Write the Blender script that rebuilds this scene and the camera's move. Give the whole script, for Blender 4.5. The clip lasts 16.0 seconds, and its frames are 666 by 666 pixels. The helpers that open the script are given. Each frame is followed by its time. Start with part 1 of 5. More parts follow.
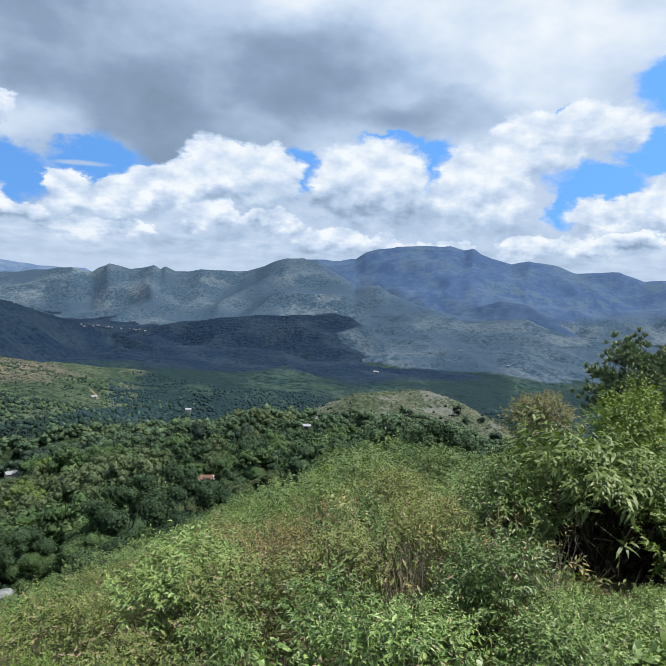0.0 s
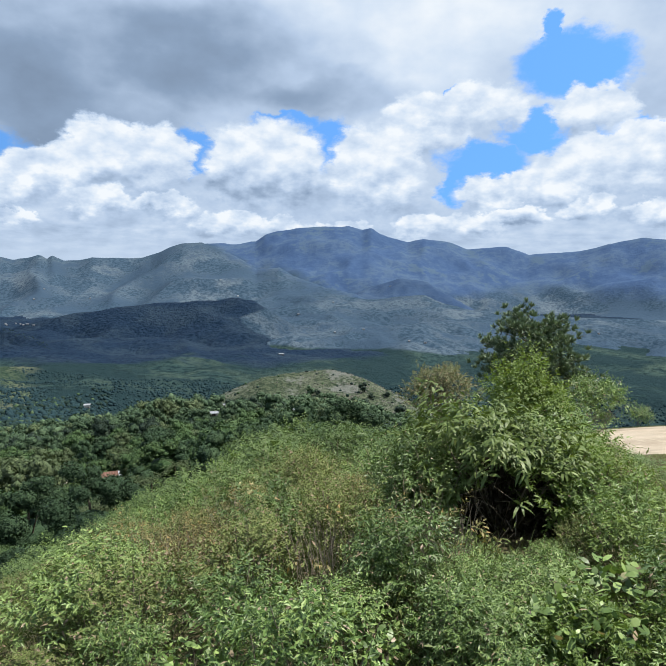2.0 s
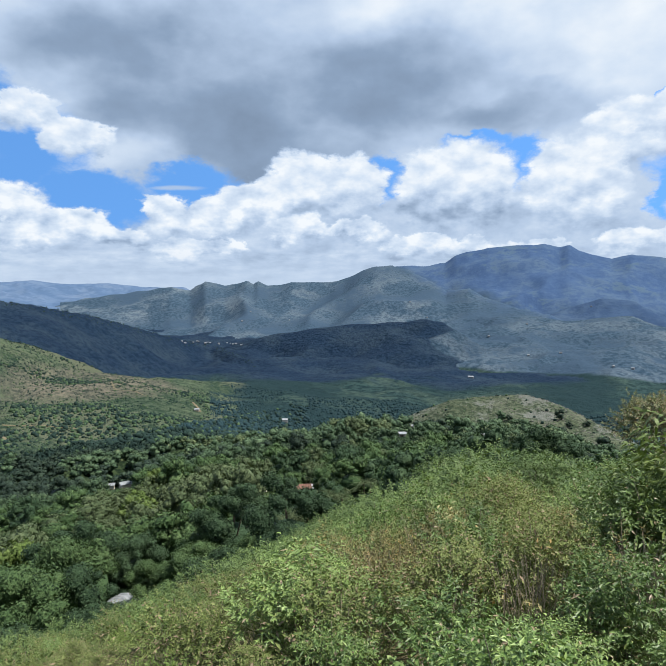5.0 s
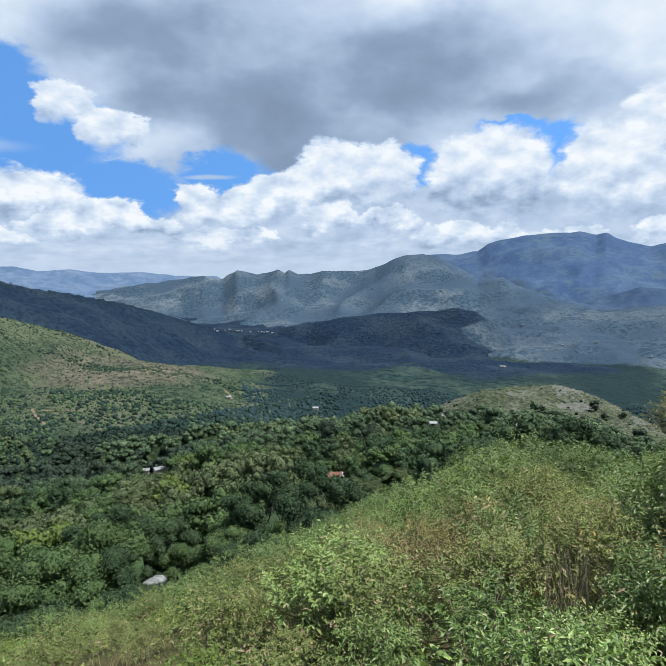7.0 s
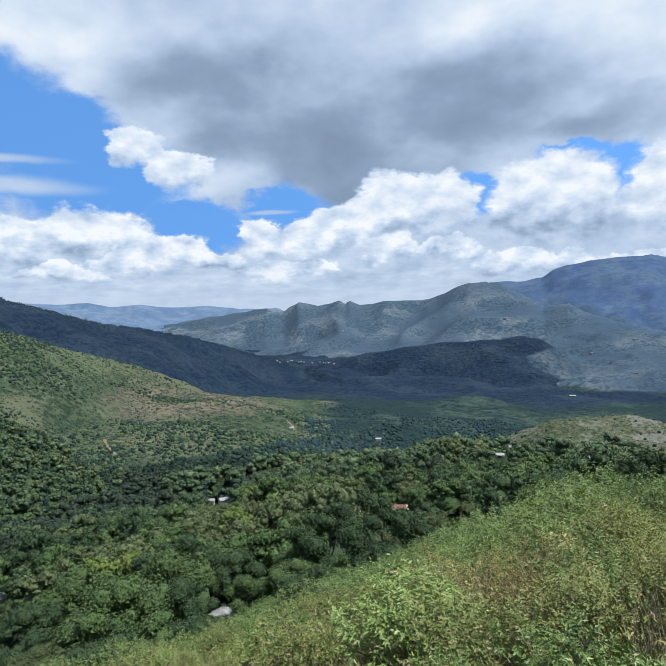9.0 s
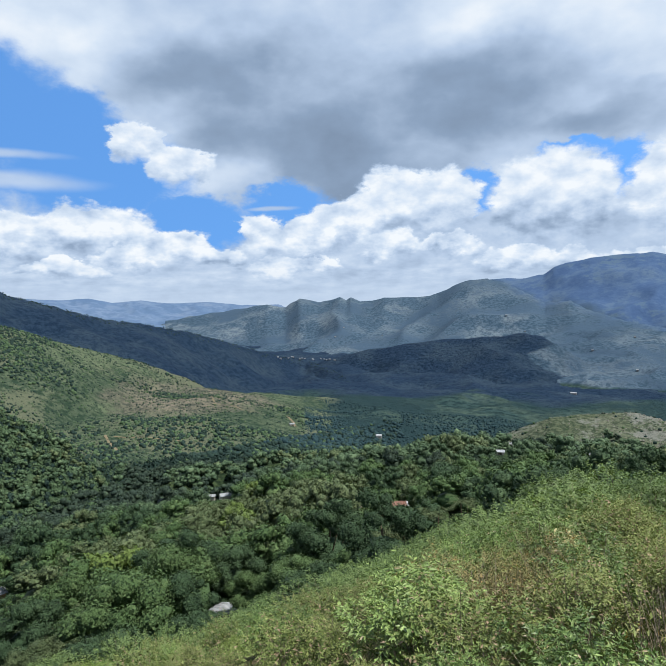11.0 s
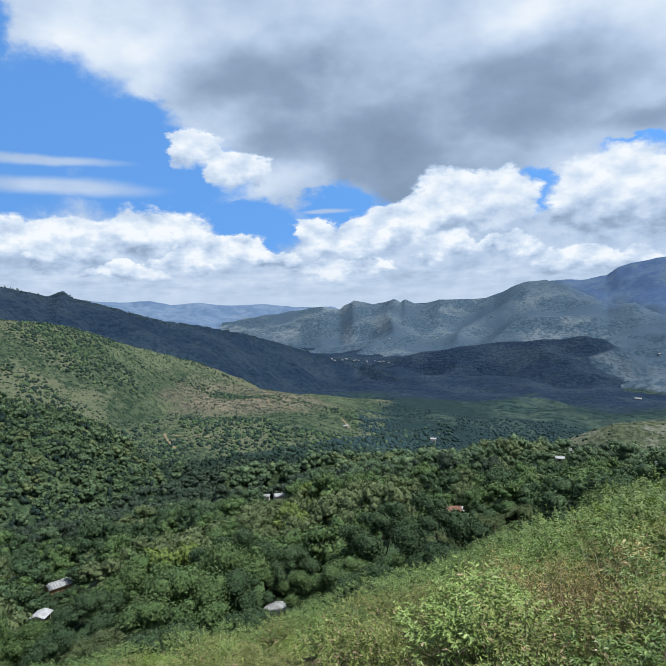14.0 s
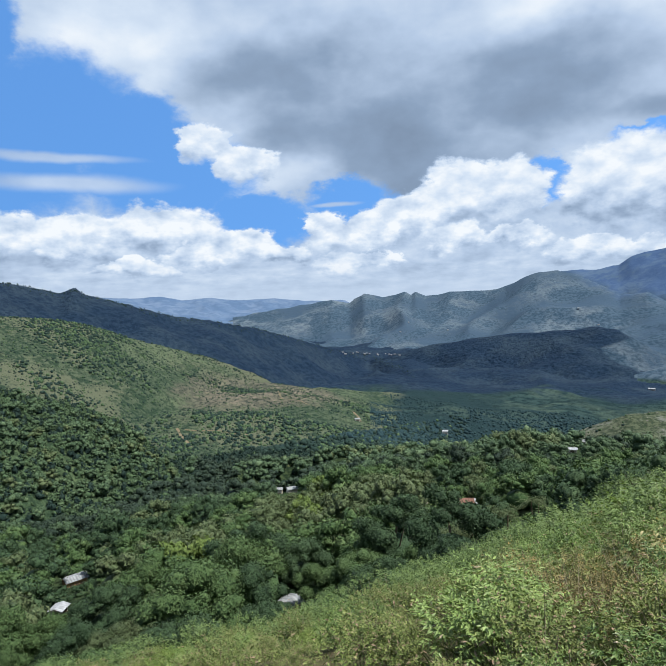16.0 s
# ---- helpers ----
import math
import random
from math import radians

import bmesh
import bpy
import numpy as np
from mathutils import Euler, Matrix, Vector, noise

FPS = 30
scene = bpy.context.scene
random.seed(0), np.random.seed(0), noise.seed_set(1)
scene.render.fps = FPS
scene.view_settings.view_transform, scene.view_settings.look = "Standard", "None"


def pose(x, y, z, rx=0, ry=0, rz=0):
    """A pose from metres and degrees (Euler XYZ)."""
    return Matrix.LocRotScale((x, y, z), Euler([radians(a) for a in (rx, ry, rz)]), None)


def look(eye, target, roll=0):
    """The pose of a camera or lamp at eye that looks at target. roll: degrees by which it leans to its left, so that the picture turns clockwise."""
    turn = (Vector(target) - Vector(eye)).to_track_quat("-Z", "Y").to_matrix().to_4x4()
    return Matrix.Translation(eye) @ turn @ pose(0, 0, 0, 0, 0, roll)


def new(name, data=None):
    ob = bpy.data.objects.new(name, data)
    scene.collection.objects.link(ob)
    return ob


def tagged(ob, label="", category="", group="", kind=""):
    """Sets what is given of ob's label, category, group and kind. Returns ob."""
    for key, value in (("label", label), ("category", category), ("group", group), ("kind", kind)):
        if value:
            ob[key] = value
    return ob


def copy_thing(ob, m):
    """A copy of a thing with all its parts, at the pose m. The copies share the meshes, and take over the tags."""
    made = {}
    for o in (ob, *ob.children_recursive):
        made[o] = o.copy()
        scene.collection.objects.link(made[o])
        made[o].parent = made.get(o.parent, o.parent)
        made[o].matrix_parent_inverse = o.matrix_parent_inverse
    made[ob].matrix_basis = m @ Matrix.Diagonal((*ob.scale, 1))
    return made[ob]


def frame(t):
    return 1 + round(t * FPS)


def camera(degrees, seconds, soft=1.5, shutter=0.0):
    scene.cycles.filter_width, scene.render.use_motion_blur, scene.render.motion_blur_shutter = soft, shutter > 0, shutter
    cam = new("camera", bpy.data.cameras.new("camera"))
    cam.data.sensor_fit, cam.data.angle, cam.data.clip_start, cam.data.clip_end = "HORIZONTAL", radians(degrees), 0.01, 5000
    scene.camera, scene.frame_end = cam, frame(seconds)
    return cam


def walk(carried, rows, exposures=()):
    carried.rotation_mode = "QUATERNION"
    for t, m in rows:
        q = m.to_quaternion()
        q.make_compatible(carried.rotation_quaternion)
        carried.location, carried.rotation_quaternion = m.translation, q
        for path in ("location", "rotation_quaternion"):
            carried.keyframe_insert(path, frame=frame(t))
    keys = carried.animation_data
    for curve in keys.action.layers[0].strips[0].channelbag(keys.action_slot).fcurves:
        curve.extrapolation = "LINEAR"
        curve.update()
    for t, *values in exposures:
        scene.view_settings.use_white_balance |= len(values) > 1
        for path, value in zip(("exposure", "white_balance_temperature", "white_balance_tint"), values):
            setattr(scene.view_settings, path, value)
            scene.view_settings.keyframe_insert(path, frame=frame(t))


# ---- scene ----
EYE = 1.7
cam = camera(57.36, 16.0, soft=0.6)
PATH = [
    (0.0, 0.000, 0.000, EYE, 85.05, -2.97, 0.05),
    (0.5, 0.005, 0.020, EYE, 85.32, -2.69, -3.85),
    (1.0, 0.010, 0.040, EYE, 85.15, -2.44, -4.67),
    (1.5, 0.025, 0.050, EYE, 84.61, -1.67, -8.63),
    (2.0, 0.040, 0.060, EYE, 83.68, -0.88, -9.21),
    (2.5, 0.030, 0.060, EYE, 83.73, -2.38, -8.37),
    (3.0, 0.020, 0.060, EYE, 84.91, -2.38, -7.40),
    (3.5, -0.010, 0.060, EYE, 85.57, -1.17, -5.84),
    (4.0, -0.040, 0.060, EYE, 85.83, -0.68, 2.13),
    (4.5, -0.050, 0.059, EYE, 85.71, -0.17, 6.60),
    (5.0, -0.060, 0.057, EYE, 85.60, 0.18, 8.38),
    (7.5, -0.130, 0.051, EYE, 84.45, 0.20, 11.37),
    (8.0, -0.137, 0.050, EYE, 84.62, 0.40, 11.50),
    (8.5, -0.143, 0.048, EYE, 85.40, 0.65, 14.29),
    (9.0, -0.150, 0.045, EYE, 87.49, 1.41, 16.97),
    (11.5, -0.192, 0.033, EYE, 87.11, 1.15, 16.99),
    (12.0, -0.200, 0.030, EYE, 87.21, 0.85, 16.60),
    (12.5, -0.206, 0.030, EYE, 87.27, 1.19, 17.96),
    (13.0, -0.213, 0.030, EYE, 87.54, 1.46, 19.85),
    (13.5, -0.219, 0.030, EYE, 88.34, 1.57, 23.37),
    (14.0, -0.225, 0.030, EYE, 87.46, 1.26, 22.14),
    (14.5, -0.231, 0.030, EYE, 87.08, 0.74, 22.04),
    (15.0, -0.237, 0.030, EYE, 86.77, 1.52, 22.28),
    (15.5, -0.244, 0.030, EYE, 87.73, 2.40, 22.71),
    (16.0, -0.250, 0.030, EYE, 86.87, 1.97, 23.10),
]
walk(cam, [(r[0], pose(*r[1:])) for r in PATH], exposures=[(0.0, 0.95), (16.0, 0.95)])

# ---- light ----
SUN_AZ, SUN_EL = -95.0, 64.0          # degrees, azimuth counted to the left of +y


def direction(az, el):
    a, e = radians(az), radians(el)
    return Vector((-math.sin(a) * math.cos(e), math.cos(a) * math.cos(e), math.sin(e)))


def at(az, el, d):
    """A point seen from the look-out under azimuth az and elevation el, d metres off."""
    return Vector((-d * math.sin(radians(az)), d * math.cos(radians(az)), EYE + d * math.tan(radians(el))))


sun_data = bpy.data.lights.new("sun", "SUN")
sun_data.energy, sun_data.angle, sun_data.color = 5.0, radians(0.6), (1.0, 0.95, 0.86)
sun = new("sun", sun_data)
sun.matrix_world = look(direction(SUN_AZ, SUN_EL) * 100, (0, 0, 0))


class Nodes:
    """Short ways to add and link shader nodes."""

    def __init__(self, tree):
        self.tree = tree
        tree.nodes.clear()

    def add(self, kind, inputs=None):
        n = self.tree.nodes.new(kind)
        for k, v in (inputs or {}).items():
            self.put(n.inputs[k], v)
        return n

    def put(self, socket, v):
        if isinstance(v, bpy.types.NodeSocket):
            self.tree.links.new(v, socket)
        else:
            socket.default_value = v

    def math(self, op, a, b=0.0, c=0.0, clamp=False):
        n = self.add("ShaderNodeMath", {0: a, 1: b, 2: c})
        n.operation, n.use_clamp = op, clamp
        return n.outputs[0]

    def vec(self, op, a, b=(0, 0, 0)):
        n = self.add("ShaderNodeVectorMath", {0: a, 1: b})
        n.operation = op
        return n.outputs["Value"] if op in ("LENGTH", "DOT_PRODUCT") else n.outputs[0]

    def noise(self, vector, scale, detail=4.0, rough=0.55, color=False):
        n = self.add("ShaderNodeTexNoise", {"Scale": scale, "Detail": detail, "Roughness": rough})
        if vector is not None:
            self.put(n.inputs["Vector"], vector)
        return n.outputs["Color" if color else "Fac"]

    def ramp(self, fac, lo, hi, a=0.0, b=1.0, smooth=True):
        n = self.add("ShaderNodeMapRange", {0: fac, 1: lo, 2: hi, 3: a, 4: b})
        n.interpolation_type = "SMOOTHSTEP" if smooth else "LINEAR"
        return n.outputs[0]

    def mix(self, fac, a, b, mode="MIX"):
        n = self.add("ShaderNodeMix")
        n.data_type, n.blend_type = "RGBA", mode
        self.put(n.inputs[0], fac)
        for i, v in ((6, a), (7, b)):
            self.put(n.inputs[i], v if isinstance(v, bpy.types.NodeSocket) else (*v[:3], 1.0))
        return n.outputs[2]


# Gaps of blue between the clouds: azimuth, elevation, half width, half height, in degrees.
GAPS_AHEAD = [(-4.4, 12.4, 3.4, 1.1), (-8.6, 10.9, 2.4, 2.0), (3.8, 10.0, 1.6, 1.9), (-29.7, 16.8, 4.8, 2.7), (-28.0, 19.6, 1.1, 1.3),
              (-26.8, 11.7, 3.0, 1.7), (-22.6, 9.4, 3.8, 1.8), (-20.2, 7.2, 1.6, 1.8), (-34.6, 11.5, 2.4, 1.0), (-19.5, 15.2, 1.0, 0.5)]
GAPS_LEFT = [(52.8, 21.5, 3.8, 5.5), (47.0, 16.0, 7.4, 5.2), (37.6, 11.4, 7.6, 4.4), (39.8, 15.0, 4.4, 3.4), (29.7, 7.6, 5.6, 2.4), (21.3, 9.1, 4.0, 1.9), (52.0, 12.0, 9.0, 5.0)]
# Heavy grey undersides of the great cloud deck.
GREY = [(21.5, 15.5, 10.5, 4.6), (15.2, 10.9, 4.6, 2.0), (25.5, 19.8, 10.0, 3.2), (5.0, 17.6, 12.0, 3.4), (-6.9, 15.7, 7.0, 1.8), (16.9, 13.3, 11.0, 3.8)]
SOFT_BRIGHT = [(-18.0, 21.5, 13.0, 5.5), (-2.0, 24.5, 9.0, 3.0), (42.5, 22.0, 6.5, 3.2), (33.8, 13.6, 3.0, 2.4), (28.0, 11.0, 5.0, 1.4)]
# Heaped clouds, farthest first: azimuth, elevation, half width, half height, grey of the foot.
HEAPS_AHEAD = [(-31.6, 12.8, 3.6, 2.4, 0.3), (-17.4, 12.0, 4.2, 3.2, 0.3), (-21.8, 13.6, 4.6, 2.3, 0.25), (-13.0, 8.4, 4.4, 4.6, 0.3), (11.2, 8.7, 4.2, 3.2, 0.3),
               (6.9, 9.2, 3.6, 3.0, 0.3), (15.8, 7.0, 4.0, 2.7, 0.25), (-2.9, 8.8, 5.6, 4.2, 0.62), (-36.3, 9.6, 5.0, 2.6, 0.3), (-31.9, 8.3, 5.4, 2.7, 0.35),
               (-25.6, 6.6, 5.6, 2.0, 0.3)]
HEAPS_LEFT = [(34.3, 14.2, 2.6, 1.9, 0.3), (31.1, 12.2, 3.2, 2.0, 0.45), (23.6, 6.3, 2.3, 2.3, 0.2), (19.3, 5.9, 2.9, 2.3, 0.25), (44.8, 5.6, 5.4, 2.7, 0.45), (38.6, 6.2, 5.6, 2.9, 0.45),
              (31.7, 4.9, 4.4, 1.9, 0.3), (54.0, 6.0, 6.0, 2.6, 0.4)]
# Thin streaks of high cloud in the blue.
STREAKS = [(47.4, 12.6, 5.6, 0.35), (46.0, 10.6, 6.4, 0.65), (22.6, 8.7, 1.9, 0.18)]

world = bpy.data.worlds.new("sky")
scene.world = world
world.use_nodes = True
W = Nodes(world.node_tree)
way = W.add("ShaderNodeTexCoord").outputs["Generated"]
xyz = W.add("ShaderNodeSeparateXYZ", {0: way}).outputs
az = W.math("DEGREES", W.math("ARCTAN2", W.math("MULTIPLY", xyz[0], -1.0), xyz[1]))
el = W.math("DEGREES", W.math("ARCSINE", xyz[2]))
flat = W.add("ShaderNodeCombineXYZ", {0: az, 1: el}).outputs[0]
wide = W.add("ShaderNodeCombineXYZ", {0: W.math("MULTIPLY", az, 0.1), 1: W.math("MULTIPLY", el, 0.16)}).outputs[0]


def field(lists, where, hard=0.35):
    """The strongest of the soft ovals in lists."""
    best = None
    for a, e, ra, re in lists:
        far = W.vec("LENGTH", W.vec("DIVIDE", W.vec("SUBTRACT", where, (a, e, 0)), (ra, re, 1)))
        v = W.ramp(far, 1.0 + hard, 1.0 - hard)
        best = v if best is None else W.math("MAXIMUM", best, v)
    return best


def warped(scale, amount, detail, rough):
    shift = W.vec("SUBTRACT", W.noise(wide, scale, detail, rough, color=True), (0.5, 0.5, 0.5))
    return W.vec("ADD", flat, W.vec("MULTIPLY", shift, (amount, amount * 0.8, 0)))


ragged = warped(3.4, 4.6, 9.0, 0.6)
soft = warped(1.2, 9.0, 4.0, 0.5)
gap = field(GAPS_AHEAD + GAPS_LEFT, ragged)
streak = W.math("MULTIPLY", field(STREAKS, warped(1.6, 1.4, 5.0, 0.5), 0.6), 0.8)
cover = W.math("MAXIMUM", W.ramp(gap, 0.95, 0.08), streak)
# the broad deck
grey = field(GREY, soft, 0.8)
bright = field(SOFT_BRIGHT, soft, 0.9)
veil = W.math("SUBTRACT", W.noise(wide, 1.5, 6.0, 0.5), 0.5)
tone = W.math("MULTIPLY_ADD", veil, 0.55, 0.63)
tone = W.math("MULTIPLY_ADD", grey, -0.31, tone)
tone = W.math("MULTIPLY_ADD", bright, 0.26, tone)
# the heaps, each lit from above and grey at its foot
billow = W.math("SUBTRACT", W.noise(wide, 4.2, 9.0, 0.55), 0.5)
crease = W.math("SUBTRACT", W.noise(W.vec("ADD", wide, (0.05, 0.16, 0)), 4.2, 3.0, 0.5), 0.5)
relief = W.math("MULTIPLY", W.math("SUBTRACT", billow, crease), 0.58)
puff = random.Random(5)
LOW_HEAPS = [(-38 + 5.6 * k + puff.uniform(-1.5, 1.5), puff.uniform(3.0, 5.2), puff.uniform(2.2, 3.8), puff.uniform(0.9, 1.5), 0.45) for k in range(16)]
for a, e, ra, re, foot in HEAPS_AHEAD + HEAPS_LEFT + LOW_HEAPS:
    local = W.vec("DIVIDE", W.vec("SUBTRACT", ragged, (a, e, 0)), (ra, re, 1))
    mask = W.ramp(W.vec("LENGTH", local), 1.10, 0.86)
    height = W.add("ShaderNodeSeparateXYZ", {0: local}).outputs[1]
    mask = W.math("MULTIPLY", mask, W.ramp(height, -1.0, -0.35))
    lit = W.math("ADD", W.ramp(height, -0.85, 0.25, 0.74 - foot * 0.6, 0.87), relief)
    tone = W.math("ADD", W.math("MULTIPLY", tone, W.math("SUBTRACT", 1.0, mask)), W.math("MULTIPLY", lit, mask))
    cover = W.math("MAXIMUM", cover, mask)
# low bands towards the horizon
band = W.noise(W.vec("MULTIPLY", wide, (0.8, 2.0, 1)), 6.0, 6.0, 0.55)
tone = W.math("MULTIPLY_ADD", relief, W.ramp(el, 10.0, 6.0, 0.0, 0.55), tone)
low = W.ramp(el, 5.0, 2.2)
tone = W.math("MULTIPLY_ADD", low, W.math("MULTIPLY", W.math("SUBTRACT", band, 0.52), 0.5), tone)
ramp = W.add("ShaderNodeValToRGB", {0: tone})
els = ramp.color_ramp.elements
els[0].position, els[0].color = 0.12, (0.19, 0.26, 0.37, 1)
els[1].position, els[1].color = 0.97, (0.90, 0.95, 1.0, 1)
for p, c in ((0.35, (0.27, 0.37, 0.525, 1)), (0.6, (0.475, 0.60, 0.79, 1)), (0.8, (0.67, 0.78, 0.925, 1))):
    e = els.new(p)
    e.color = c
cloud = W.add("ShaderNodeBackground", {0: ramp.outputs[0], 1: 0.52}).outputs[0]
nishita = W.add("ShaderNodeTexSky", {0: W.vec("NORMALIZE", W.vec("ADD", way, (0, 0, 0.55)))})
nishita.sky_type, nishita.sun_disc = "NISHITA", False
nishita.sun_elevation, nishita.sun_rotation = radians(SUN_EL), radians(-SUN_AZ)
nishita.air_density, nishita.dust_density, nishita.ozone_density = 1.4, 0.1, 2.0
deep = W.mix(1.0, nishita.outputs[0], (0.56, 0.91, 1.21), "MULTIPLY")
clear = W.add("ShaderNodeBackground", {0: deep, 1: 0.097}).outputs[0]
haze = W.add("ShaderNodeBackground", {0: (0.54, 0.66, 0.83, 1), 1: 0.52}).outputs[0]
sky = W.add("ShaderNodeMixShader", {0: cover, 1: clear, 2: cloud}).outputs[0]
sky = W.add("ShaderNodeMixShader", {0: W.ramp(el, 4.5, -0.5, 0.0, 0.75), 1: sky, 2: haze}).outputs[0]
W.add("ShaderNodeOutputWorld", {0: sky})


# ---- materials ----
def material(name, build, rough=0.8, leaf=0.0, bump=None, spec=0.02, metal=0.0):
    """A material from build(N), which gives a colour; leaf: share of light let through; bump: (scale, strength, distance)."""
    m = bpy.data.materials.new(name)
    m.use_nodes = True
    N = Nodes(m.node_tree)
    color = build(N)
    p = N.add("ShaderNodeBsdfPrincipled", {"Roughness": rough, "Specular IOR Level": spec, "Metallic": metal})
    N.put(p.inputs["Base Color"], color)
    if bump:
        h = N.noise(place(N), bump[0], 6.0, 0.65)
        b = N.add("ShaderNodeBump", {"Strength": bump[1], "Distance": bump[2], "Height": h})
        N.put(p.inputs["Normal"], b.outputs[0])
    out = p.outputs[0]
    if leaf:
        t = N.add("ShaderNodeBsdfTranslucent", {"Color": N.mix(1.0, color, (1.25, 1.3, 0.55), "MULTIPLY")})
        out = N.add("ShaderNodeMixShader", {0: leaf, 1: out, 2: t.outputs[0]}).outputs[0]
    N.add("ShaderNodeOutputMaterial", {0: out})
    return m


def place(N):
    return N.add("ShaderNodeNewGeometry").outputs["Position"]


def stretched(N, sx, sy, sz):
    return N.vec("MULTIPLY", place(N), (sx, sy, sz))


def foliage(dark, mid, light, dry=None, dry_share=0.0):
    """Leaf colours, varied from leaf to leaf and from plant to plant."""
    def build(N):
        leaf = N.add("ShaderNodeNewGeometry").outputs["Random Per Island"]
        plant = N.add("ShaderNodeObjectInfo").outputs["Random"]
        c = N.mix(leaf, dark, mid)
        c = N.mix(N.ramp(N.math("FRACT", N.math("MULTIPLY", leaf, 7.31)), 0.55, 1.0), c, light)
        c = N.mix(N.math("MULTIPLY", plant, 0.45), c, light)
        c = N.mix(N.ramp(N.math("FRACT", N.math("MULTIPLY", plant, 5.7)), 0.5, 1.0, 0.0, 0.6), c, dark)
        if dry:
            c = N.mix(N.ramp(N.math("FRACT", N.math("MULTIPLY", leaf, 13.7)), 1.0 - dry_share, 1.0 - dry_share * 0.7), c, dry)
        return c
    return build


def woods(dark, mid, light, scales, patch=None, patch_scale=0.004, patch_at=0.55):
    """Wooded land seen from afar: crowns at scales[0] per metre, stands of trees at scales[1], and clearings."""
    def build(N):
        p = place(N)
        crowns = N.noise(p, scales[0], 3.0, 0.7)
        stands = N.noise(p, scales[1], 4.0, 0.6)
        c = N.mix(N.ramp(crowns, 0.42, 0.57), dark, mid)
        c = N.mix(N.math("MULTIPLY", N.ramp(stands, 0.42, 0.64), N.ramp(crowns, 0.40, 0.60, 0.35, 1.0)), c, light)
        if patch:
            edge = N.math("MULTIPLY_ADD", crowns, 0.25, N.noise(p, patch_scale, 5.0, 0.62))
            c = N.mix(N.ramp(edge, patch_at + 0.12, patch_at + 0.2), c, patch)
        return c
    return build


def divided(forest, scrub, soft, ragged):
    """A forest or cloud-shade colour and a scrub colour on one slope, parted by a ragged edge."""
    def build(N):
        at_ = N.add("ShaderNodeAttribute")
        at_.attribute_name = "forest"
        p = place(N)
        edge = N.math("MULTIPLY_ADD", N.math("SUBTRACT", N.noise(p, 0.004, 7.0, 0.62), 0.5), ragged, at_.outputs["Fac"])
        return N.mix(N.ramp(edge, -soft, soft), scrub(N), forest(N))
    return build


def mottled(a, b, scale, c=None, fine=6.0):
    def build(N):
        p = place(N)
        out = N.mix(N.ramp(N.noise(p, scale, 5.0, 0.65), 0.35, 0.65), a, b)
        if c:
            out = N.mix(N.ramp(N.noise(p, scale * fine, 4.0, 0.6), 0.5, 0.72), out, c)
        return out
    return build


M_SCRUB = material("scrub_soil", mottled((0.043, 0.0516, 0.0215), (0.086, 0.0731, 0.043), 0.6, (0.0258, 0.0344, 0.01376)), 0.95, bump=(9, 0.8, 0.08))
M_FLOOR = material("forest_floor", woods((0.0086, 0.01634, 0.00946), (0.02064, 0.0344, 0.0172), (0.04128, 0.0602, 0.02752), (0.16, 0.02)), 0.95, bump=(0.25, 1.0, 3.0))
M_SPUR = material("wooded_slope", woods((0.016, 0.030, 0.018), (0.032, 0.054, 0.030), (0.054, 0.080, 0.042), (0.16, 0.02)), 0.95, bump=(0.25, 1.0, 3.0))
M_SAND = material("sandy_earth", mottled((0.3096, 0.2666, 0.2107), (0.2408, 0.2021, 0.1548), 0.8, (0.3612, 0.3182, 0.258)), 0.95, bump=(6, 0.8, 0.08))
PASTURE_GREEN = woods((0.018, 0.0338, 0.0233), (0.0432, 0.0622, 0.0416), (0.0756, 0.0969, 0.0618), (0.15, 0.011), (0.0738, 0.086, 0.0588), 0.006, 0.46)
BARE_SCRUB = woods((0.0389, 0.047, 0.0382), (0.0886, 0.087, 0.0687), (0.139, 0.124, 0.0992), (0.16, 0.03))


def PASTURE(N):
    """Green pasture with one broad patch of bare brown scrub."""
    p = place(N)
    c = at(29.5, -10.3, 830)
    far = N.vec("LENGTH", N.vec("DIVIDE", N.vec("SUBTRACT", p, tuple(c)), (105.0, 140.0, 400.0)))
    far = N.math("MULTIPLY_ADD", N.math("SUBTRACT", N.noise(p, 0.03, 5.0, 0.6), 0.5), 1.3, far)
    return N.mix(N.ramp(far, 1.15, 0.7), PASTURE_GREEN(N), BARE_SCRUB(N))


M_BALD = material("stony_grass", woods((0.0245, 0.0361, 0.0236), (0.0588, 0.0722, 0.0455), (0.0915, 0.0998, 0.0742), (0.3, 0.02), (0.102, 0.11, 0.0995), 0.016, 0.53), 0.95, bump=(0.3, 1.0, 2.5))
# dark blue puts cloud shade into the colour of ridges and valley
SHADED_PINES = woods((0.00688, 0.01531, 0.03182), (0.01204, 0.02408, 0.04472), (0.01978, 0.03397, 0.05246), (0.09, 0.008))
# the haze of distance is mixed into this bluish scrub colour
HAZY_SCRUB = woods((0.0187, 0.0364, 0.0588), (0.0365, 0.0597, 0.0873), (0.0907, 0.115, 0.138), (0.075, 0.006), (0.0296, 0.0506, 0.0791), 0.003, 0.5)
# deeper blue holds both haze and the cloud shade on the high slopes
HAZY_SHADED_WOODS = woods((0.030, 0.056, 0.116), (0.035, 0.063, 0.124), (0.050, 0.080, 0.130), (0.02, 0.0035), (0.046, 0.075, 0.118), 0.0025, 0.56)
M_DARK = material("pine_forest", SHADED_PINES, 0.95, bump=(0.06, 1.0, 14.0))
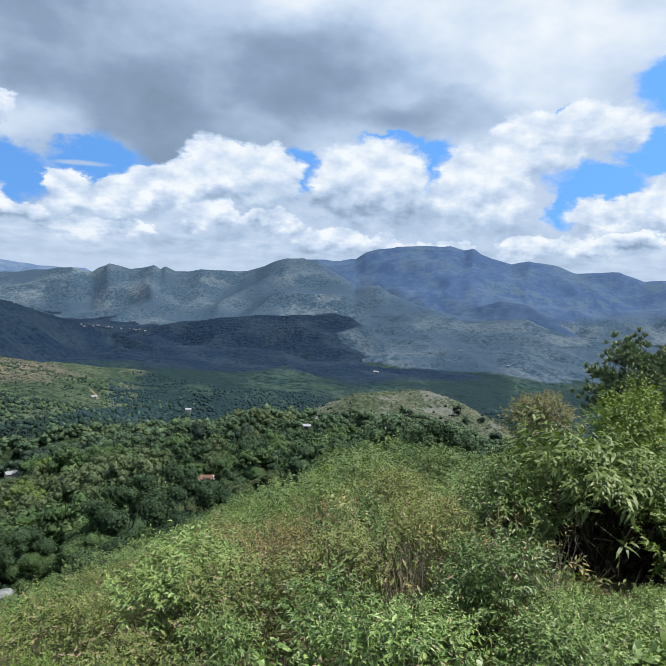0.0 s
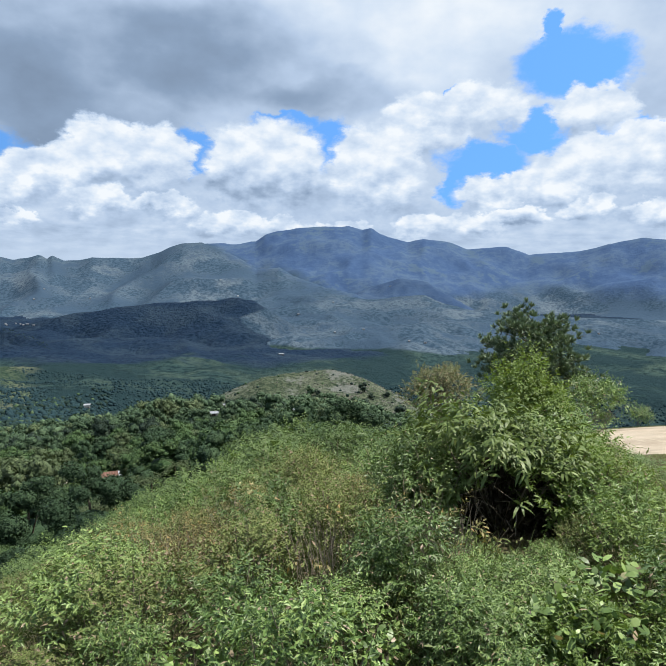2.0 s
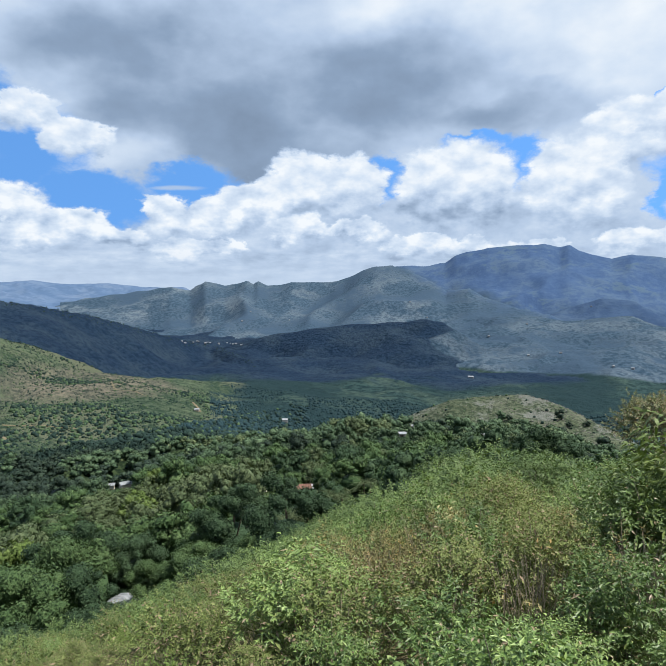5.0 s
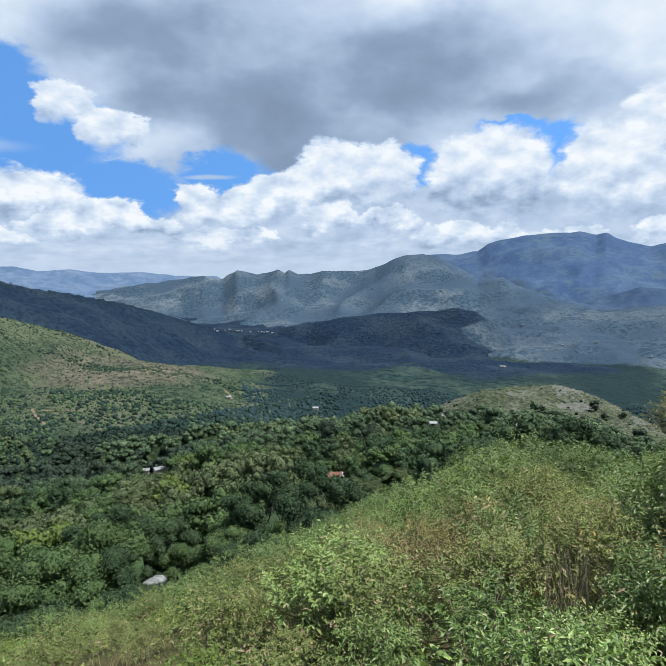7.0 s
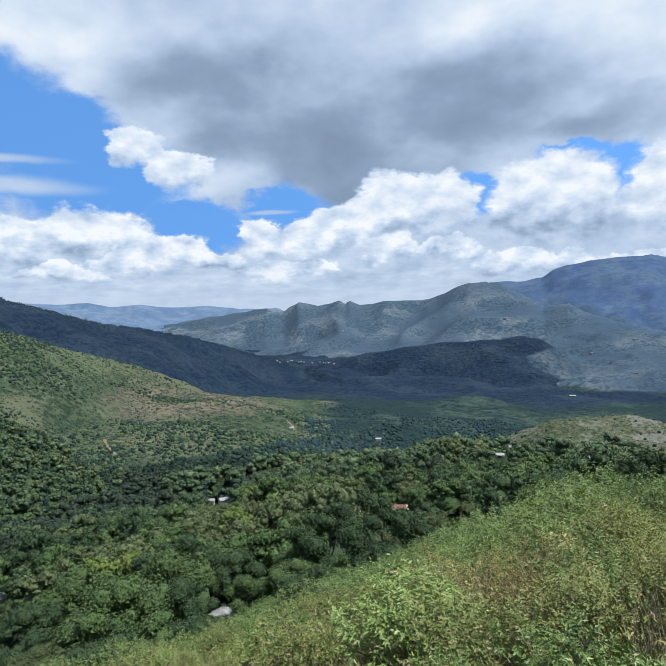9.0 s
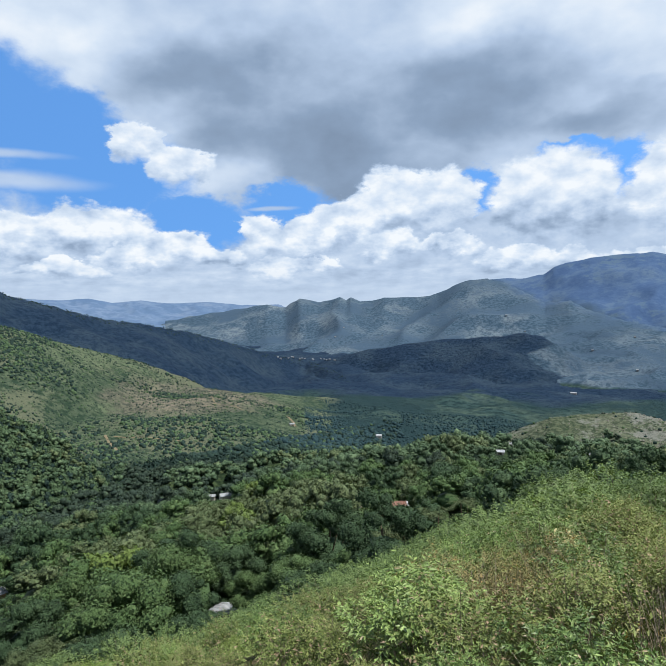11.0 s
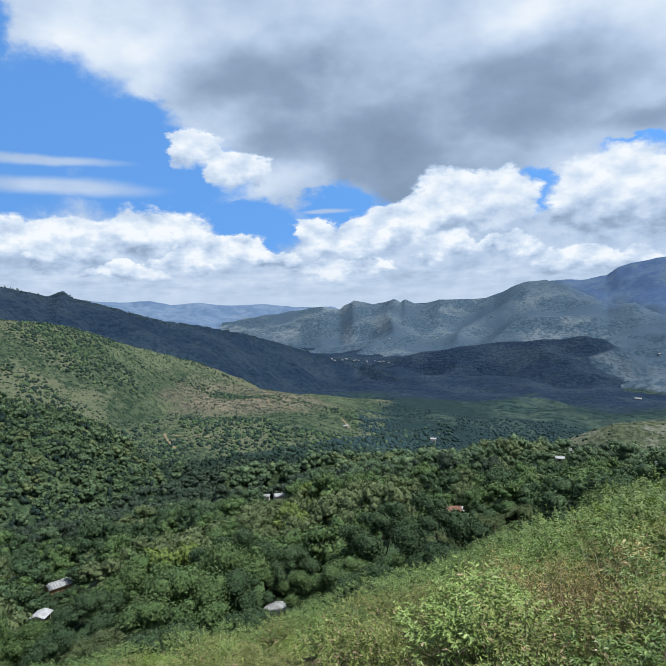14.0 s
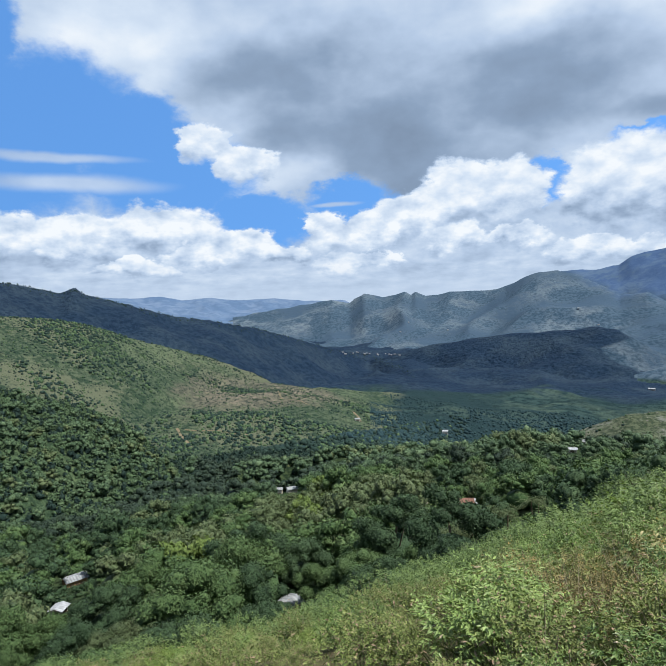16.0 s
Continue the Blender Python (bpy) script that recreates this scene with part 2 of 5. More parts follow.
# the shade colour gives way to scrub along a painted shadow edge
M_DARK_EDGE = material("pine_forest_and_scrub", divided(SHADED_PINES, HAZY_SCRUB, 0.35, 3.5), 0.95, bump=(0.06, 1.0, 16.0))
# valley woods with blue haze in the colour
HAZY_VALLEY = woods((0.00914, 0.0204, 0.0236), (0.0226, 0.0431, 0.043), (0.0473, 0.0727, 0.0581), (0.06, 0.01), (0.0123, 0.0261, 0.0301), 0.005, 0.46)
M_PASTURE_EDGE = material("wooded_pasture", divided(HAZY_VALLEY, PASTURE, 0.5, 4.0), 0.95, bump=(0.16, 1.0, 6.0))
# the farther valley floor is painted with the cloud-shade colour
M_VALLEY = material("valley_woods", divided(SHADED_PINES, HAZY_VALLEY, 0.6, 5.0), 0.95, bump=(0.06, 1.0, 12.0))
M_FOOTHILL = material("foothill_scrub", divided(HAZY_VALLEY, HAZY_SCRUB, 0.5, 4.0), 0.95, bump=(0.06, 0.6, 16.0))
# its ragged edge paints the rim of a cloud shadow
M_MOUNTAIN = material("mountain_woods_and_scrub", divided(HAZY_SHADED_WOODS, HAZY_SCRUB, 0.75, 3.0), 0.95, bump=(0.05, 0.35, 16.0))
# cloud shade painted as darker, bluer woods
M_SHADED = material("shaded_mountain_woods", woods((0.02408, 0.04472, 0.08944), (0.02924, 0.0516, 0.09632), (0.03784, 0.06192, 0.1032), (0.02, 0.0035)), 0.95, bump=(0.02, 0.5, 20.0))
# pale blue haze is part of this base colour
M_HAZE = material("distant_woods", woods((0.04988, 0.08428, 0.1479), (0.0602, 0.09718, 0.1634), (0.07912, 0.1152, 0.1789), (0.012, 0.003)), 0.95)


# ---- the land ----
def lattice(ix, iy, seed):
    h = (ix.astype(np.int64) * 374761393 + iy.astype(np.int64) * 668265263 + seed * 144665) & 0x7FFFFFFF
    h = ((h ^ (h >> 13)) * 1274126177) & 0x7FFFFFFF
    return ((h ^ (h >> 16)) & 0xFFFF) / 32767.5 - 1.0


def bumps(x, y, wave, seed, octaves=4, rough=0.5):
    """Smooth random relief between about -1 and 1 with the given wavelength."""
    total, weight, amp = 0.0, 0.0, 1.0
    for k in range(octaves):
        u, v = x / wave + 17.3 * k, y / wave - 9.1 * k
        iu, iv = np.floor(u), np.floor(v)
        fu, fv = u - iu, v - iv
        fu, fv = fu * fu * (3 - 2 * fu), fv * fv * (3 - 2 * fv)
        a, b = lattice(iu, iv, seed + k), lattice(iu + 1, iv, seed + k)
        c, d = lattice(iu, iv + 1, seed + k), lattice(iu + 1, iv + 1, seed + k)
        total = total + amp * ((a + (b - a) * fu) * (1 - fv) + (c + (d - c) * fu) * fv)
        weight, amp, wave = weight + amp, amp * rough, wave / 2.03
    return total / weight


# Height of the ground below the eye, metres, by distance (columns) and azimuth (rows).
REACH = [0, 3, 6, 12, 20, 30, 45, 75, 170, 330, 450, 600, 1000, 1500, 2200, 5000]
FALL = {
    60: (1.7, 2.3, 3.9, 8.5, 14.7, 22.9, 34.5, 46, 76, 112, 130, 125, 150, 240, 250, 250),
    45: (1.7, 2.2, 3.6, 7.4, 13.2, 20.9, 32.5, 44, 74, 112, 132, 125, 150, 240, 250, 250),
    28: (1.7, 2.1, 3.4, 7.4, 13, 20.4, 29.5, 41, 66, 104, 130, 128, 150, 240, 248, 250),
    10: (1.7, 2, 2.9, 5.9, 10.1, 16.1, 24.5, 36, 60, 90, 118, 148, 205, 240, 248, 250),
    0: (1.7, 1.9, 2.6, 5.1, 8.4, 12.9, 19, 30, 55, 86, 112, 140, 215, 240, 248, 250),
    -9: (1.7, 1.9, 2.5, 4.6, 7.4, 11.5, 15.8, 29, 57, 88, 110, 138, 215, 240, 248, 250),
    -20: (1.7, 1.85, 2.4, 4.2, 6.5, 10.5, 17, 31, 66, 106, 132, 165, 215, 240, 248, 250),
    -30: (1.7, 1.85, 2.3, 3.5, 5.0, 8.5, 16, 29, 70, 110, 136, 170, 215, 240, 248, 250),
    -40: (1.7, 1.8, 2.2, 2.95, 4.1, 10, 19, 32, 70, 110, 136, 170, 215, 240, 248, 250),
}
grid_az, grid_u = np.arange(-180, 181, 2.0), np.linspace(0, math.log(5000 / 4 + 1), 140)
cols = sorted(FALL)
cols_all = [-180, -100] + cols + [100, 180]
table = [np.interp(np.expm1(grid_u) * 4, REACH, FALL[c]) for c in cols]
back = np.interp(np.expm1(grid_u) * 4, [0, 10, 40, 200, 5000], [1.7, 1.5, 2.5, 20, 120])
table = np.array([back, back * 0.5 + table[0] * 0.5] + table + [back * 0.4 + table[-1] * 0.6, back])
table = np.array([[np.interp(a, cols_all, table[:, j]) for a in grid_az] for j in range(len(grid_u))]).T
for _ in range(3):
    table[1:-1] = (table[:-2] + 2 * table[1:-1] + table[2:]) / 4
    table[:, 1:-1] = (table[:, :-2] + 2 * table[:, 1:-1] + table[:, 2:]) / 4

# Crests of the hills and mountains: azimuth, elevation, distance.
CRESTS = {
    "hillside": (0.25, 0.35, 30, [(62, 0.4, 820), (52, -0.4, 860), (48.6, -0.7, 880), (45.3, -1.4, 900), (41.9, -2.7, 920), (38.3, -3.8, 940),
                 (34.5, -5.0, 960), (30.7, -6.6, 980), (28.8, -7.7, 1000), (22.8, -9.6, 1080), (18.8, -10.8, 1120), (14.8, -11.8, 1150)]),
    "near_spur": (0.20, 0.55, 4, [(37.5, -18.2, 330), (35, -17.0, 350), (33, -15.6, 365), (30, -15.4, 380), (27, -15.2, 390), (19, -14.3, 400), (12, -14.2, 410), (4, -14.2, 420), (-3, -14.6, 430)]),
    "wooded_spur": (0.30, 0.3, 17, [(64, -3.7, 480), (52, -6.7, 490), (46, -8.8, 490), (43, -10.3, 485), (39.3, -13.7, 470), (36.8, -17.4, 440)]),
    "bald_hill": (0.16, 0.4, 5, [(0.3, -11.6, 520), (-2.6, -10.5, 520), (-5.3, -10.1, 530), (-9, -9.7, 530), (-11.2, -10.15, 520),
                  (-13, -10.8, 505), (-15.1, -11.7, 490), (-18, -13, 480)]),
    "left_ridge": (0.24, 0.3, 30, [(64, 3.4, 1450), (51.6, 2.4, 1500), (49.8, 2.1, 1500), (47.2, 1.35, 1510), (46, 1.85, 1510), (45.2, 1.2, 1520), (41.7, 0.25, 1560),
                   (38.1, -0.9, 1600), (34.4, -1.5, 1660), (30.5, -2.35, 1750), (26.6, -3.5, 1850), (22.6, -4.8, 2000), (19.8, -5.3, 2100), (16.3, -6.8, 1800), (14.6, -8.8, 1560)]),
    "dark_ridge": (0.30, 0.35, 35, [(18.5, -5.5, 2300), (14.9, -4.6, 2250), (8.8, -3.75, 2200), (5.2, -3.45, 2180), (1.6, -3.3, 2150), (-0.4, -3.0, 2130),
                   (-2.0, -3.4, 2110), (-4.0, -4.6, 2080), (-6.0, -6.0, 2050), (-9.0, -7.6, 2000)]),
    "lower_mountain": (0.30, 0.3, 85, [(44, -2.6, 4250), (36, -1.9, 4150), (30, -0.9, 4000), (25.2, -0.25, 3900), (23.3, 0.05, 3850), (21.6, -0.3, 3850), (20.2, 0.53, 3800), (19.4, 0.4, 3800), (18.4, 0.15, 3800),
                       (17.4, 0.25, 3780), (16.4, 0.65, 3760), (15.8, 0.3, 3760), (15.4, 0.52, 3750), (14.5, 0.1, 3750), (13.4, 0.1, 3740), (12.3, 0.46, 3720),
                       (8.9, 0.37, 3700), (7.3, 0.6, 3680), (5.8, 1.38, 3660), (4.4, 1.9, 3640), (3.0, 1.95, 3620), (1.4, 1.5, 3560), (-0.9, 0.4, 3400),
                       (-2.0, -0.4, 3320), (-4.2, -0.2, 3220), (-5.5, -1.0, 3120), (-8.5, -2.0, 2950), (-11.5, -2.6, 2850)]),
    "foothill": (0.085, 0.3, 30, [(-2, -2.9, 2950), (-8, -2.4, 2900), (-12.6, -3.1, 2800), (-16.3, -2.65, 2750), (-17.8, -2.55, 2750), (-19.3, -3.2, 2700), (-21.8, -3.8, 2650), (-30, -4.2, 2700), (-45, -4.0, 2700)]),
    "shaded_hill": (0.34, 0.4, 15, [(-11.5, -2.4, 3150), (-13.6, -1.55, 3200), (-15.4, -0.95, 3200), (-18, -1.35, 3180), (-20, -2.5, 3120), (-21.5, -3.3, 3050)]),
    "high_mountain": (0.42, 0.4, 60, [(9, 0.3, 4650), (5, 1.5, 4620), (3, 1.93, 4600), (0.2, 1.88, 4550), (-2, 2.15, 4500), (-2.9, 2.8, 4500), (-3.9, 3.1, 4500), (-5.8, 3.5, 4480), (-7, 3.62, 4480), (-9.8, 3.6, 4450),
                      (-10.6, 3.72, 4450), (-11.9, 3.4, 4450), (-12.7, 3.68, 4430), (-13.4, 3.2, 4430), (-14.4, 2.85, 4430), (-16.1, 2.42, 4430), (-17.6, 2.76, 4430),
                      (-19.6, 2.4, 4450), (-21.5, 1.75, 4480), (-25, 2.08, 4480), (-26.9, 1.3, 4500), (-31, 1.6, 4500), (-33.3, 2.28, 4480), (-35.9, 2.8, 4480), (-38, 2.6, 4480), (-48, 2.0, 4480)]),
    "distant_hills": (0.2, 0.4, 20, [(62, 0.6, 4800), (50, 0.9, 4780), (44, 0.95, 4760), (41.8, 0.8, 4760), (39, 0.92, 4760), (37, 0.5, 4760), (34.5, 0.62, 4750), (31.2, 0.3, 4750), (28.5, 0.4, 4750),
                      (25.8, 0.05, 4750), (22, 0.0, 4750)]),
}
KINDS = ["ground"] + list(CRESTS)


def ridge_height(x, y, name):
    """Height of a ridge that falls away from its crest towards the look-out and behind, with gullies down its sides."""
    front, behind, rough, nodes = CRESTS[name]
    nodes = sorted(nodes)
    az = np.degrees(np.arctan2(-x, y))
    far = np.hypot(x, y)
    crest_d = np.interp(az, [n[0] for n in nodes], [n[2] for n in nodes])
    crest_z = np.interp(az, [n[0] for n in nodes], [at(*n).z for n in nodes])
    gone = crest_d - far
    # away from the crest the small teeth of its outline die out into broad spurs
    span = np.arange(nodes[0][0] - 12, nodes[-1][0] + 12, 0.25)
    plain = np.interp(span, [n[0] for n in nodes], [at(*n).z for n in nodes])
    wide_ = 2.4
    kern = np.exp(-0.5 * (np.arange(-12, 12.01, 0.25) / wide_) ** 2)
    plain = np.convolve(np.pad(plain, 48, mode="edge"), kern / kern.sum(), "valid")
    share = np.clip(np.abs(gone) / (rough * 9), 0, 1)
    share = share * share * (3 - 2 * share)
    crest_z = crest_z * (1 - share) + np.interp(az, span, plain) * share
    past = np.radians(np.clip(nodes[0][0] - az, 0, None) + np.clip(az - nodes[-1][0], 0, None)) * crest_d
    fade = np.clip(np.abs(gone) / (rough * 6), 0, 1)
    spur = 1 - 2 * np.abs(bumps(x, y, rough * 8, 5, 3, 0.5))
    gully = rough * fade * (1.15 * spur - 0.75)
    crag = crest_d * 0.0006 * bumps(x, y, crest_d * 0.012, 9, 3)
    return crest_z + crag - np.where(gone > 0, front * gone, -behind * gone) + gully - 0.5 * past


def land(x, y):
    """Height of the land at x, y, and the index in KINDS of what rises there."""
    x, y = np.asarray(x, float), np.asarray(y, float)
    d, a = np.hypot(x, y), np.degrees(np.arctan2(-x, y))
    u = np.interp(np.log1p(d / 4), grid_u, np.arange(len(grid_u)))
    v = np.clip((a + 180) / 2, 0, len(grid_az) - 1.001)
    iu, iv = np.minimum(u.astype(int), len(grid_u) - 2), v.astype(int)
    fu, fv = u - iu, v - iv
    z = EYE - ((table[iv, iu] * (1 - fu) + table[iv, iu + 1] * fu) * (1 - fv) + (table[iv + 1, iu] * (1 - fu) + table[iv + 1, iu + 1] * fu) * fv)
    z = z + np.clip(d / 40, 0, 1) * 0.35 * bumps(x, y, 6, 3, 3) + np.clip((d - 60) / 300, 0, 1) * 13 * bumps(x, y, 150, 2, 4)
    calm = 1 - 0.8 * np.clip((d - 1150) / 450, 0, 1) * np.clip((-1 - a) / 4, 0, 1)
    z = z + calm * np.clip((d - 450) / 500, 0, 1) * 36 * (0.6 - 2 * np.abs(bumps(x, y, 420, 12, 4)))
    kind = np.zeros(x.shape, int)
    for i, name in enumerate(CRESTS, 1):
        h = ridge_height(x, y, name)
        kind = np.where(h > z, i, kind)
        z = np.maximum(z, h)
    # the open hillside runs on over the low ground at its foot
    foot = (kind == 0) & (a > 12 + 3.5 * bumps(x, y, 160, 51, 3)) & (d > 455 + 6 * (28 - a).clip(0, 30)) & (d < 1120)
    kind = np.where(foot, 1, kind)
    return z, kind


def ground_z(x, y):
    return float(land(np.array([x]), np.array([y]))[0][0])


def mesh_object(name, verts, faces, mats, smooth=True, parent=None, index=None):
    """One mesh from arrays of corners and of equal-sided faces."""
    verts, faces = np.asarray(verts, np.float32), np.asarray(faces, np.int32)
    me = bpy.data.meshes.new(name)
    n, k = faces.shape
    me.vertices.add(len(verts))
    me.vertices.foreach_set("co", verts.ravel())
    me.loops.add(n * k)
    me.loops.foreach_set("vertex_index", faces.ravel())
    me.polygons.add(n)
    me.polygons.foreach_set("loop_start", np.arange(0, n * k, k, dtype=np.int32))
    me.polygons.foreach_set("use_smooth", np.array(np.broadcast_to(smooth, (n,)), bool))
    for m in mats if isinstance(mats, (list, tuple)) else [mats]:
        me.materials.append(m)
    if index is not None:
        me.polygons.foreach_set("material_index", np.asarray(index, np.int32))
    me.update(calc_edges=True)
    ob = new(name, me)
    ob.parent = parent
    return ob


ring_az = np.radians(np.concatenate([np.arange(-180, -48, 4.0), np.arange(-48, 62, 0.22), np.arange(62, 180, 4.0)]))
ring_d = np.concatenate([[0.0], np.geomspace(0.8, 150, 95), np.geomspace(151.7, 4950, 300)])
AZ, DD = np.meshgrid(ring_az, ring_d)
LX, LY = -DD * np.sin(AZ), DD * np.cos(AZ)
LZ, LK = land(LX, LY)
na, nd = len(ring_az), len(ring_d)
ia, idd = np.meshgrid(np.arange(na), np.arange(nd - 1))
ja = (ia + 1) % na
quads = np.stack([idd * na + ia, idd * na + ja, (idd + 1) * na + ja, (idd + 1) * na + ia], -1).reshape(-1, 4)
quad_kind = LK.ravel()[quads[:, 2]]
corners = np.stack([LX, LY, LZ], -1).reshape(-1, 3)
mid = corners[quads].mean(1)
mid_d, mid_a = np.hypot(mid[:, 0], mid[:, 1]), np.degrees(np.arctan2(-mid[:, 0], mid[:, 1]))
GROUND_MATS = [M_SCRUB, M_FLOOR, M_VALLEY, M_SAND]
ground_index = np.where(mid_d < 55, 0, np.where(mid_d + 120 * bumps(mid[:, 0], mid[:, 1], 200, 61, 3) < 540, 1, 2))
ground_index = np.where((np.abs(mid_a - 27.2) < 1.1) & (np.abs(mid_d - 132) < 16), 0, ground_index)
path_edge = mid_d + 1.2 * bumps(mid[:, 0], mid[:, 1], 3, 8, 3)
ground_index = np.where((mid_a + 0.6 * bumps(mid[:, 0], mid[:, 1], 1.5, 4, 2) < -32.0) & (mid_a > -60) & (path_edge > 10.6) & (path_edge < 18.0), 3, ground_index)
LOOKS = {
    "hillside": (M_PASTURE_EDGE, "hill", "sunlit hillside of pasture, scrub and scattered trees"),
    "bald_hill": (M_BALD, "hill", "rounded hill of dry stony grass with few bushes"),
    "near_spur": (M_FLOOR, "hill", "wooded spur of the valley side with houses among trees"),
    "wooded_spur": (M_SPUR, "hill", "lush green wooded spur running down into the gully"),
    "left_ridge": (M_DARK, "ridge", "long pine-covered ridge coloured dark for cloud shade"),
    "dark_ridge": (M_DARK_EDGE, "ridge", "forested ridge rising from the valley, coloured dark blue-green for cloud shade"),
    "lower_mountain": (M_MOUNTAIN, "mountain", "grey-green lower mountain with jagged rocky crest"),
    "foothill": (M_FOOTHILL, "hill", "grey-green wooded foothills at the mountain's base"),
    "shaded_hill": (M_SHADED, "hill", "wooded hill before the mountain, coloured blue for cloud shade"),
    "high_mountain": (M_MOUNTAIN, "mountain", "high forested mountain with a long flat crest, blue for haze and cloud shade"),
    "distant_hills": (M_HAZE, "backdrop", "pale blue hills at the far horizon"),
}
# how far into the darker colour a place lies, in degrees of outlook: the dark ridge's painted cloud shade ends along a
# slanting edge, and the mountain's painted blue shade comes down to a sloping line
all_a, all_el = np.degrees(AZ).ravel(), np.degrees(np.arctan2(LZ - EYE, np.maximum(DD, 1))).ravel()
SHADE_AND_WOODS = {"dark_ridge": all_a - np.interp(all_el, [-8.8, -7.6, -6.9, -5.9, -5.0, -4.2, -3.4], [-6.0, -4.6, -3.2, -1.3, -0.6, -2.6, -3.6])}
SHADE_AND_WOODS["high_mountain"] = all_el - np.interp(all_a, [-40, -30, -16, -11.5, -8.5, -5.5, -4.2, -2, -0.9, 0.8, 1.8, 3.8, 6], [-2.2, -1.6, -3.0, -2.6, -2.0, -1.0, -0.2, -0.5, 0.4, 1.1, 1.7, 2.6, 3.4])
# painted cloud shadow covers the valley floor beyond about 1330 m
SHADE_AND_WOODS["ground"] = (DD.ravel() + 160 * bumps(LX, LY, 350, 21, 4).ravel() - 1330) / 150 - np.clip((-5 - all_a) / 3, 0, 30)
WOODS_LINE = ([12, 15, 22, 30, 36, 40, 46], [-11.4, -11.8, -12.6, -13.3, -14.3, -15.5, -18])
SHADE_AND_WOODS["hillside"] = np.maximum((18.0 - all_a) / 2.5, (np.interp(all_a, *WOODS_LINE) - all_el) / 0.35)
SHADE_AND_WOODS["foothill"] = (np.interp(all_a, [-40, -26, -16, -10, -4], [-8.3, -8.3, -7.8, -7.9, -7.6]) - all_el) / 0.3
SHADE_AND_WOODS["lower_mountain"] = SHADE_AND_WOODS["high_mountain"]
for i, name in enumerate(KINDS):
    mine = quads[quad_kind == i]
    used, renum = np.unique(mine, return_inverse=True)
    mats, label, idx = GROUND_MATS, "one sheet of scrubby hillside and wooded valley floor", None
    if i:
        mats, label = LOOKS[name][0], LOOKS[name][2]
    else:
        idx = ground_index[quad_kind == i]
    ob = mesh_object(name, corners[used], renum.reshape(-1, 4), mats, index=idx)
    if name in SHADE_AND_WOODS:
        ob.data.attributes.new("forest", "FLOAT", "POINT").data.foreach_set("value", SHADE_AND_WOODS[name][used].astype(np.float32))
    tagged(ob, label, LOOKS[name][1] if i else "ground", kind="structure")


# ---- plants ----
M_LEAF_LUSH = material("lush_leaf", foliage((0.0336, 0.068, 0.0171), (0.0968, 0.165, 0.0398), (0.198, 0.276, 0.0882), (0.239, 0.188, 0.128), 0.03), 0.45, 0.18, spec=0.35)
M_LEAF_LIGHT = material("light_leaf", foliage((0.0409, 0.0623, 0.0162), (0.103, 0.137, 0.0392), (0.182, 0.212, 0.0808), (0.196, 0.147, 0.104), 0.13), 0.55, 0.18, spec=0.15)
M_LEAF_FRESH = material("fresh_leaf", foliage((0.0603, 0.1, 0.0183), (0.109, 0.17, 0.0304), (0.152, 0.21, 0.0608)), 0.5, 0.35, spec=0.3)
M_LEAF_DRY = material("dry_leaf", foliage((0.105, 0.0994, 0.049), (0.162, 0.153, 0.072), (0.227, 0.207, 0.108), (0.267, 0.19, 0.0864), 0.12), 0.7, 0.2)
M_LEAF_GREY = material("grey_leaf", foliage((0.0864, 0.101, 0.0576), (0.144, 0.155, 0.0864), (0.194, 0.202, 0.122), (0.216, 0.173, 0.115), 0.2), 0.7, 0.2)
M_GRASS = material("grass_blade", foliage((0.0505, 0.0762, 0.0224), (0.0843, 0.114, 0.0411), (0.121, 0.141, 0.0714), (0.134, 0.13, 0.0867), 0.18), 0.55, 0.25, spec=0.3)
M_NEEDLE = material("pine_needle", foliage((0.0653, 0.105, 0.0693), (0.119, 0.168, 0.103), (0.196, 0.244, 0.158)), 0.55, 0.12, spec=0.2)
M_LEAF_BUSH = material("bush_leaf", foliage((0.042, 0.0736, 0.0171), (0.11, 0.158, 0.0399), (0.21, 0.262, 0.0874)), 0.5, 0.2, spec=0.25)
M_LEAF_DOME = material("dome_leaf", foliage((0.0371, 0.0681, 0.0196), (0.0758, 0.123, 0.0367), (0.132, 0.185, 0.069)), 0.55, 0.22, spec=0.25)
M_LEAF_PALE = material("pale_leaf", foliage((0.15, 0.165, 0.06), (0.225, 0.232, 0.0975), (0.3, 0.285, 0.15), (0.27, 0.195, 0.09), 0.1), 0.55, 0.25, spec=0.3)
# dark brown for leaves added to deepen the shade of a hollow
M_INNER_DARK = material("dead_leaf", mottled((0.055, 0.042, 0.028), (0.030, 0.026, 0.018), 9.0), 0.9)
M_STRAW = material("dry_grass", foliage((0.149, 0.115, 0.0743), (0.209, 0.169, 0.111), (0.27, 0.23, 0.155)), 0.7, 0.2)
M_TWIG = material("grey_twig", mottled((0.136, 0.115, 0.085), (0.221, 0.196, 0.153), 14.0), 0.9)
M_BARK = material("bark", mottled((0.07, 0.055, 0.04), (0.14, 0.115, 0.085), 5.0), 0.95, bump=(20, 0.7, 0.03))
